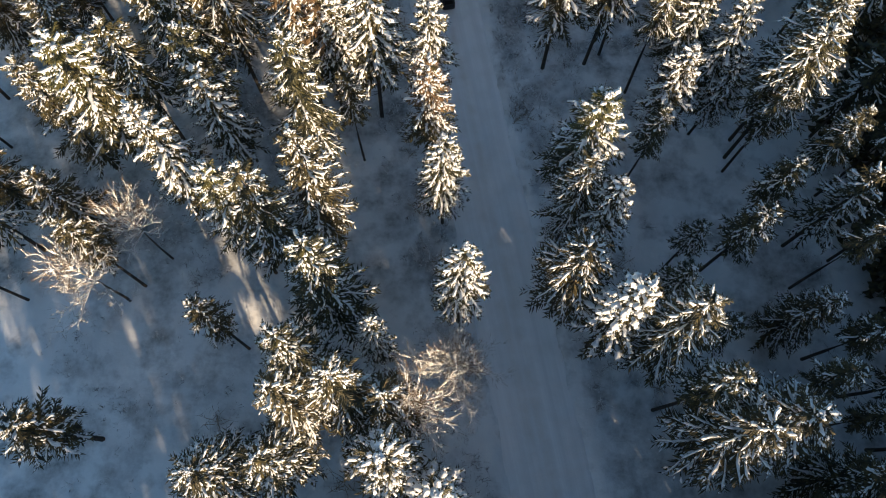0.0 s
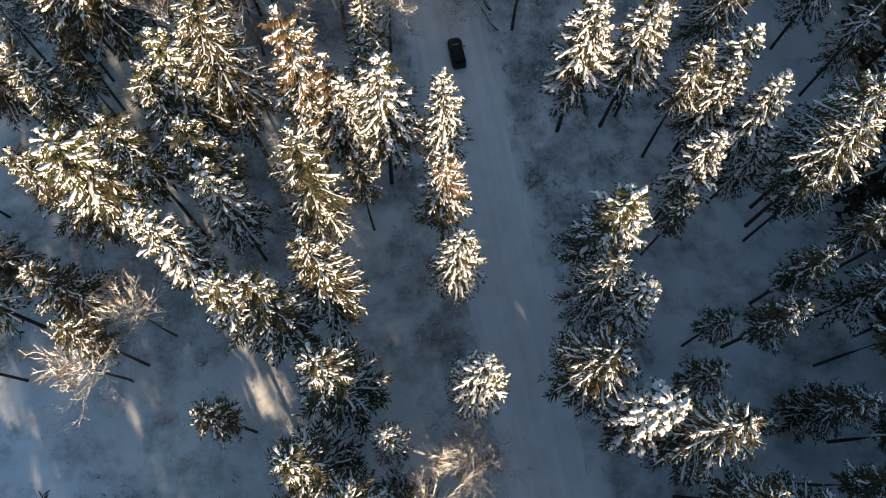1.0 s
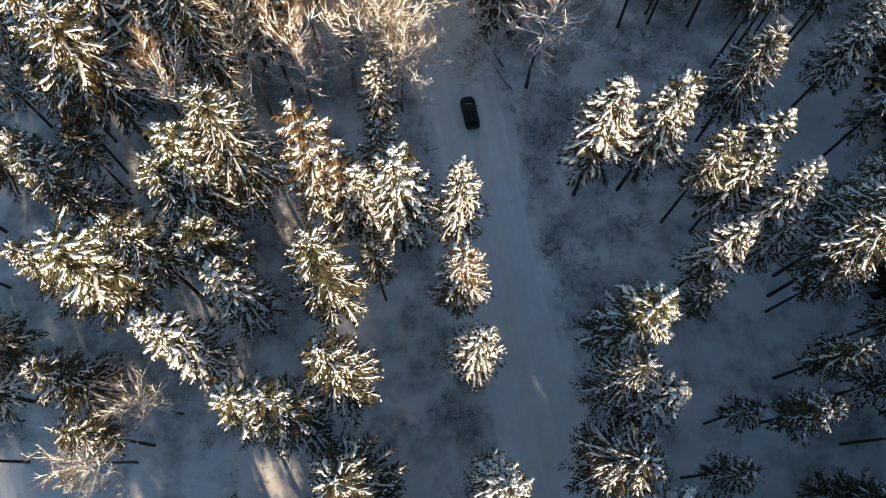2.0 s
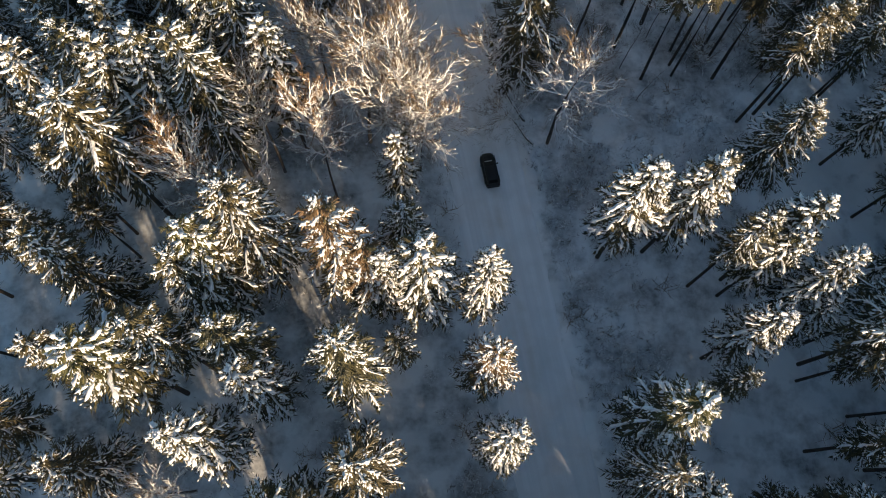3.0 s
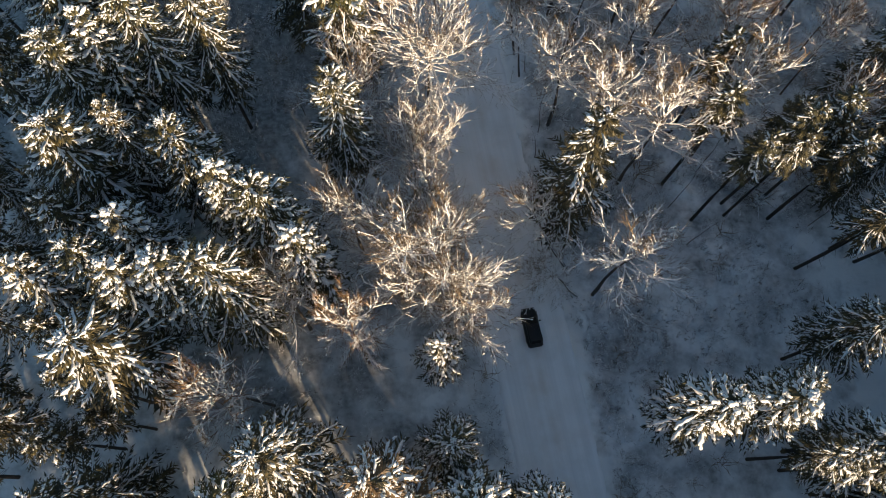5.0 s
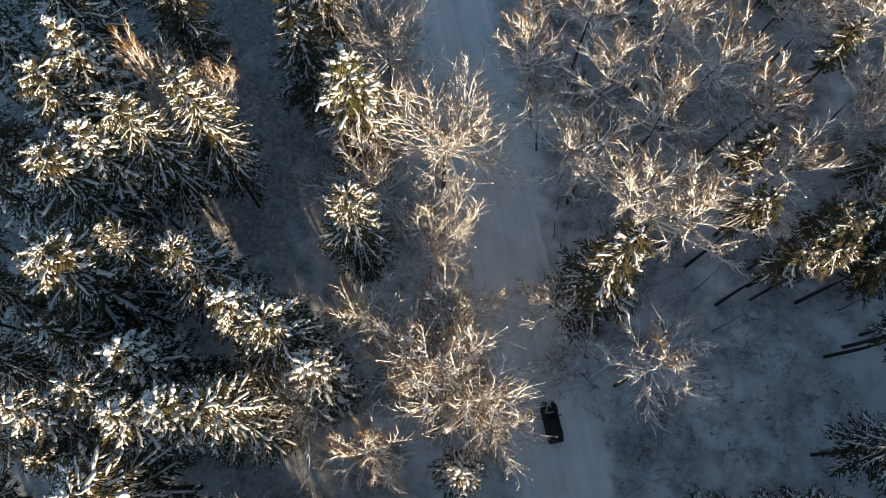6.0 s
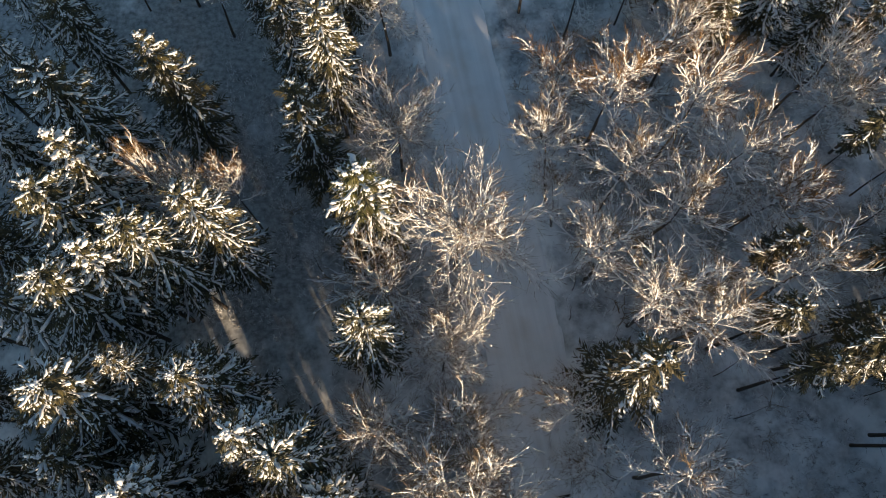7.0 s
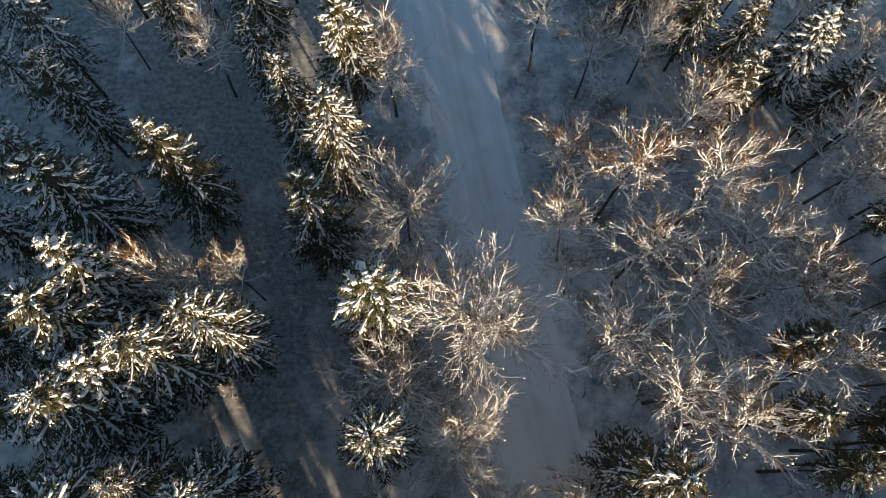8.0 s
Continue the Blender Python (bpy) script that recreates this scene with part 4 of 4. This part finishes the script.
sow(-5, 40, 80, 140, 3000, -0.15, 5.6)
sow(12, 36, 56, 86, 2300, -0.05, 8)
sow(-30, -6, 84, 128, 1100, -0.15, 5.6, 12)
sow(-46, -14, -2, 22, 260, 0.2, 8)
sow(-40, -16, 24, 120, 1800, 0.0, 8)
sow(-40, -17, 86, 126, 1500, -0.1, 9)
tagged(new("undergrowth", weeds.mesh("undergrowth", BRUSH, False)), "brown heather, grass and twigs standing out of the snow", "undergrowth", kind="stuff")
tagged(new("undergrowth", white_weeds.mesh("undergrowth", RIMETWIG, False)), "grass and twigs white with rime above the snow", "undergrowth", kind="stuff")

# ---- the car ----
PAINT = plain("black_car_paint", (0.004, 0.004, 0.005), 0.55, 0.0, 0.0)
TYRE = plain("tyre_rubber", (0.02, 0.02, 0.02), 0.85)
RIM = plain("grey_alloy", (0.30, 0.30, 0.32), 0.35, 0.9)
PLASTIC = plain("black_plastic", (0.02, 0.02, 0.021), 0.7)
LAMP = plain("headlight_glass", (0.55, 0.56, 0.58), 0.15)
REDLAMP = plain("tail_light_glass", (0.06, 0.008, 0.008), 0.2)
GLASS, gn, gl, gb = material("tinted_car_glass", 0.4)
gb.inputs["Base Color"].default_value = (0.006, 0.006, 0.007, 1)
gb.inputs["Specular IOR Level"].default_value = 0.12


def box_mesh(name, size, at, mat, bevel=0.03, taper=None):
    bm = bmesh.new()
    bmesh.ops.create_cube(bm, size=1)
    for v in bm.verts:
        v.co = Vector((v.co.x * size[0], v.co.y * size[1], v.co.z * size[2]))
        if taper and v.co.z > 0:
            v.co.x *= taper[0]
            v.co.y = v.co.y * taper[1] + taper[2]
        v.co += Vector(at)
    if bevel:
        bmesh.ops.bevel(bm, geom=list(bm.edges), offset=bevel, segments=3, profile=0.6, affect="EDGES")
    me = bpy.data.meshes.new(name)
    bm.to_mesh(me)
    bm.free()
    me.materials.append(mat)
    me.polygons.foreach_set("use_smooth", [True] * len(me.polygons))
    return me


def loft(name, stations, mat):
    """A skin through cross-sections; each station is y, half width, low z, high z, rounding."""
    bm = bmesh.new()
    rings = []
    for y, w, lo, hi, r in stations:
        prof = [(-w + r, lo), (w - r, lo), (w, lo + r), (w * 1.0, (lo + hi) / 2), (w - r * 0.4, hi - r), (w - r * 1.6, hi), (0, hi + 0.02), (-w + r * 1.6, hi), (-w + r * 0.4, hi - r), (-w, (lo + hi) / 2), (-w, lo + r)]
        rings.append([bm.verts.new((x, y, z)) for x, z in prof])
    for a, b in zip(rings, rings[1:]):
        for i in range(len(a)):
            j = (i + 1) % len(a)
            bm.faces.new((a[i], a[j], b[j], b[i]))
    bm.faces.new(list(reversed(rings[0])))
    bm.faces.new(rings[-1])
    bmesh.ops.recalc_face_normals(bm, faces=bm.faces)
    me = bpy.data.meshes.new(name)
    bm.to_mesh(me)
    bm.free()
    me.materials.append(mat)
    me.polygons.foreach_set("use_smooth", [True] * len(me.polygons))
    return me


def pane(name, corners, mat):
    """A thin slab of glass through four corners."""
    bm = bmesh.new()
    c = [Vector(p) for p in corners]
    nrm = (c[1] - c[0]).cross(c[3] - c[0]).normalized() * 0.012
    top = [bm.verts.new(p + nrm) for p in c]
    low = [bm.verts.new(p - nrm) for p in c]
    bm.faces.new(top)
    bm.faces.new(list(reversed(low)))
    for i in range(4):
        j = (i + 1) % 4
        bm.faces.new((top[i], low[i], low[j], top[j]))
    bmesh.ops.recalc_face_normals(bm, faces=bm.faces)
    me = bpy.data.meshes.new(name)
    bm.to_mesh(me)
    bm.free()
    me.materials.append(mat)
    return me


def ring_mesh(name, r_out, r_in, width, mat, seg=24):
    bm = bmesh.new()
    loops = []
    for r, x in ((r_in, -width / 2), (r_out - 0.03, -width / 2), (r_out, -width / 2 + 0.04), (r_out, width / 2 - 0.04), (r_out - 0.03, width / 2), (r_in, width / 2)):
        loops.append([bm.verts.new((x, r * math.cos(2 * math.pi * i / seg), r * math.sin(2 * math.pi * i / seg))) for i in range(seg)])
    for a, b in zip(loops, loops[1:] + loops[:1]):
        for i in range(seg):
            j = (i + 1) % seg
            bm.faces.new((a[i], a[j], b[j], b[i]))
    bmesh.ops.recalc_face_normals(bm, faces=bm.faces)
    me = bpy.data.meshes.new(name)
    bm.to_mesh(me)
    bm.free()
    me.materials.append(mat)
    me.polygons.foreach_set("use_smooth", [True] * len(me.polygons))
    return me


def rim_mesh(name, r, mat):
    s = Soup()
    tube(s, [Vector((-0.06, 0, 0)), Vector((0.06, 0, 0))], [0.07, 0.07], 10)
    for k in range(5):
        g = k * 2 * math.pi / 5
        d = Vector((0, math.cos(g), math.sin(g)))
        tube(s, [d * 0.05, d * r], [0.045, 0.035], 4)
    return s.mesh(name, mat)


def car(x, y, turn):
    c = new("car")
    tagged(c, "black compact sport utility car on the packed snow road", "car")
    body = part("body", loft("body", [
        (-2.28, 0.70, 0.42, 0.86, 0.10), (-2.20, 0.84, 0.32, 0.98, 0.12), (-1.70, 0.92, 0.26, 1.04, 0.12), (-0.6, 0.93, 0.24, 1.04, 0.12),
        (0.7, 0.93, 0.24, 1.02, 0.12), (1.15, 0.92, 0.26, 0.99, 0.12), (1.85, 0.88, 0.30, 0.90, 0.14), (2.18, 0.76, 0.36, 0.80, 0.14), (2.28, 0.60, 0.42, 0.72, 0.12)], PAINT), c)
    cabin = part("cabin", loft("cabin", [
        (-2.02, 0.74, 0.98, 1.08, 0.04), (-1.75, 0.74, 0.98, 1.50, 0.09), (-1.3, 0.72, 0.98, 1.62, 0.10), (-0.4, 0.73, 0.98, 1.66, 0.10),
        (0.15, 0.73, 0.98, 1.62, 0.10), (0.55, 0.75, 0.98, 1.34, 0.08), (1.0, 0.78, 0.96, 1.03, 0.03)], PAINT), c)
    part("windscreen", pane("windscreen", [(-0.66, 0.98, 1.07), (0.66, 0.98, 1.07), (0.56, 0.26, 1.60), (-0.56, 0.26, 1.60)], GLASS), c, "dark tinted windscreen")
    part("rear_window", pane("rear_window", [(0.58, -2.00, 1.12), (-0.58, -2.00, 1.12), (-0.52, -1.76, 1.52), (0.52, -1.76, 1.52)], GLASS), c, "dark rear window")
    for s in (-1, 1):
        part("side_window", pane("side_window", [(s * 0.765, 0.45, 1.08), (s * 0.765, -0.45, 1.08), (s * 0.70, -0.45, 1.52), (s * 0.70, 0.10, 1.52)], GLASS), c, "dark side window")
        part("side_window", pane("side_window", [(s * 0.765, -0.52, 1.08), (s * 0.765, -1.60, 1.08), (s * 0.70, -1.50, 1.48), (s * 0.70, -0.52, 1.52)], GLASS), c, "dark side window")
        part("roof_rail", box_mesh("roof_rail", (0.05, 1.7, 0.05), (s * 0.60, -0.65, 1.70), PLASTIC, 0.015), c, "black roof rail")
        mirror = part("mirror", box_mesh("mirror", (0.24, 0.14, 0.16), (s * 1.02, 0.55, 1.08), PAINT, 0.04), c)
        part("headlight", box_mesh("headlight", (0.34, 0.22, 0.14), (s * 0.62, 2.10, 0.72), LAMP, 0.04), c, "clear headlight")
        part("tail_light", box_mesh("tail_light", (0.20, 0.14, 0.22), (s * 0.72, -2.20, 0.86), REDLAMP, 0.04), c, "red tail light")
        for yy in (1.38, -1.36):
            w = part("wheel", ring_mesh("wheel", 0.345, 0.22, 0.23, TYRE), c, "winter tyre on an alloy rim")
            w.location = (s * 0.80, yy, 0.345)
            r = part("rim", rim_mesh("rim", 0.23, RIM), w, "grey alloy rim")
            r.location = (s * 0.07, 0, 0)
            part("wheel_arch", box_mesh("wheel_arch", (0.05, 0.86, 0.10), (s * 0.925, yy, 0.76), PLASTIC, 0.03), c, "black wheel arch trim")
    part("front_bumper", box_mesh("front_bumper", (1.5, 0.14, 0.22), (0, 2.24, 0.48), PLASTIC, 0.05), c, "black plastic bumper")
    part("rear_bumper", box_mesh("rear_bumper", (1.5, 0.14, 0.24), (0, -2.26, 0.50), PLASTIC, 0.05), c, "black plastic bumper")
    part("wiper", box_mesh("wiper", (0.62, 0.03, 0.02), (-0.2, 0.99, 1.10), PLASTIC, 0.006), c, "black wiper blade")
    # white strip added for the bright reflection along the windscreen's foot
    part("snow_ridge", box_mesh("snow_ridge", (0.9, 0.06, 0.05), (-0.05, 1.02, 1.10), SNOW, 0.02), c, "thin white strip standing for a reflection at the foot of the windscreen")
    c.matrix_basis = pose(x, y, 0.06, 0, 0, turn)
    return c


car(1.05, 64.4, 10.4)
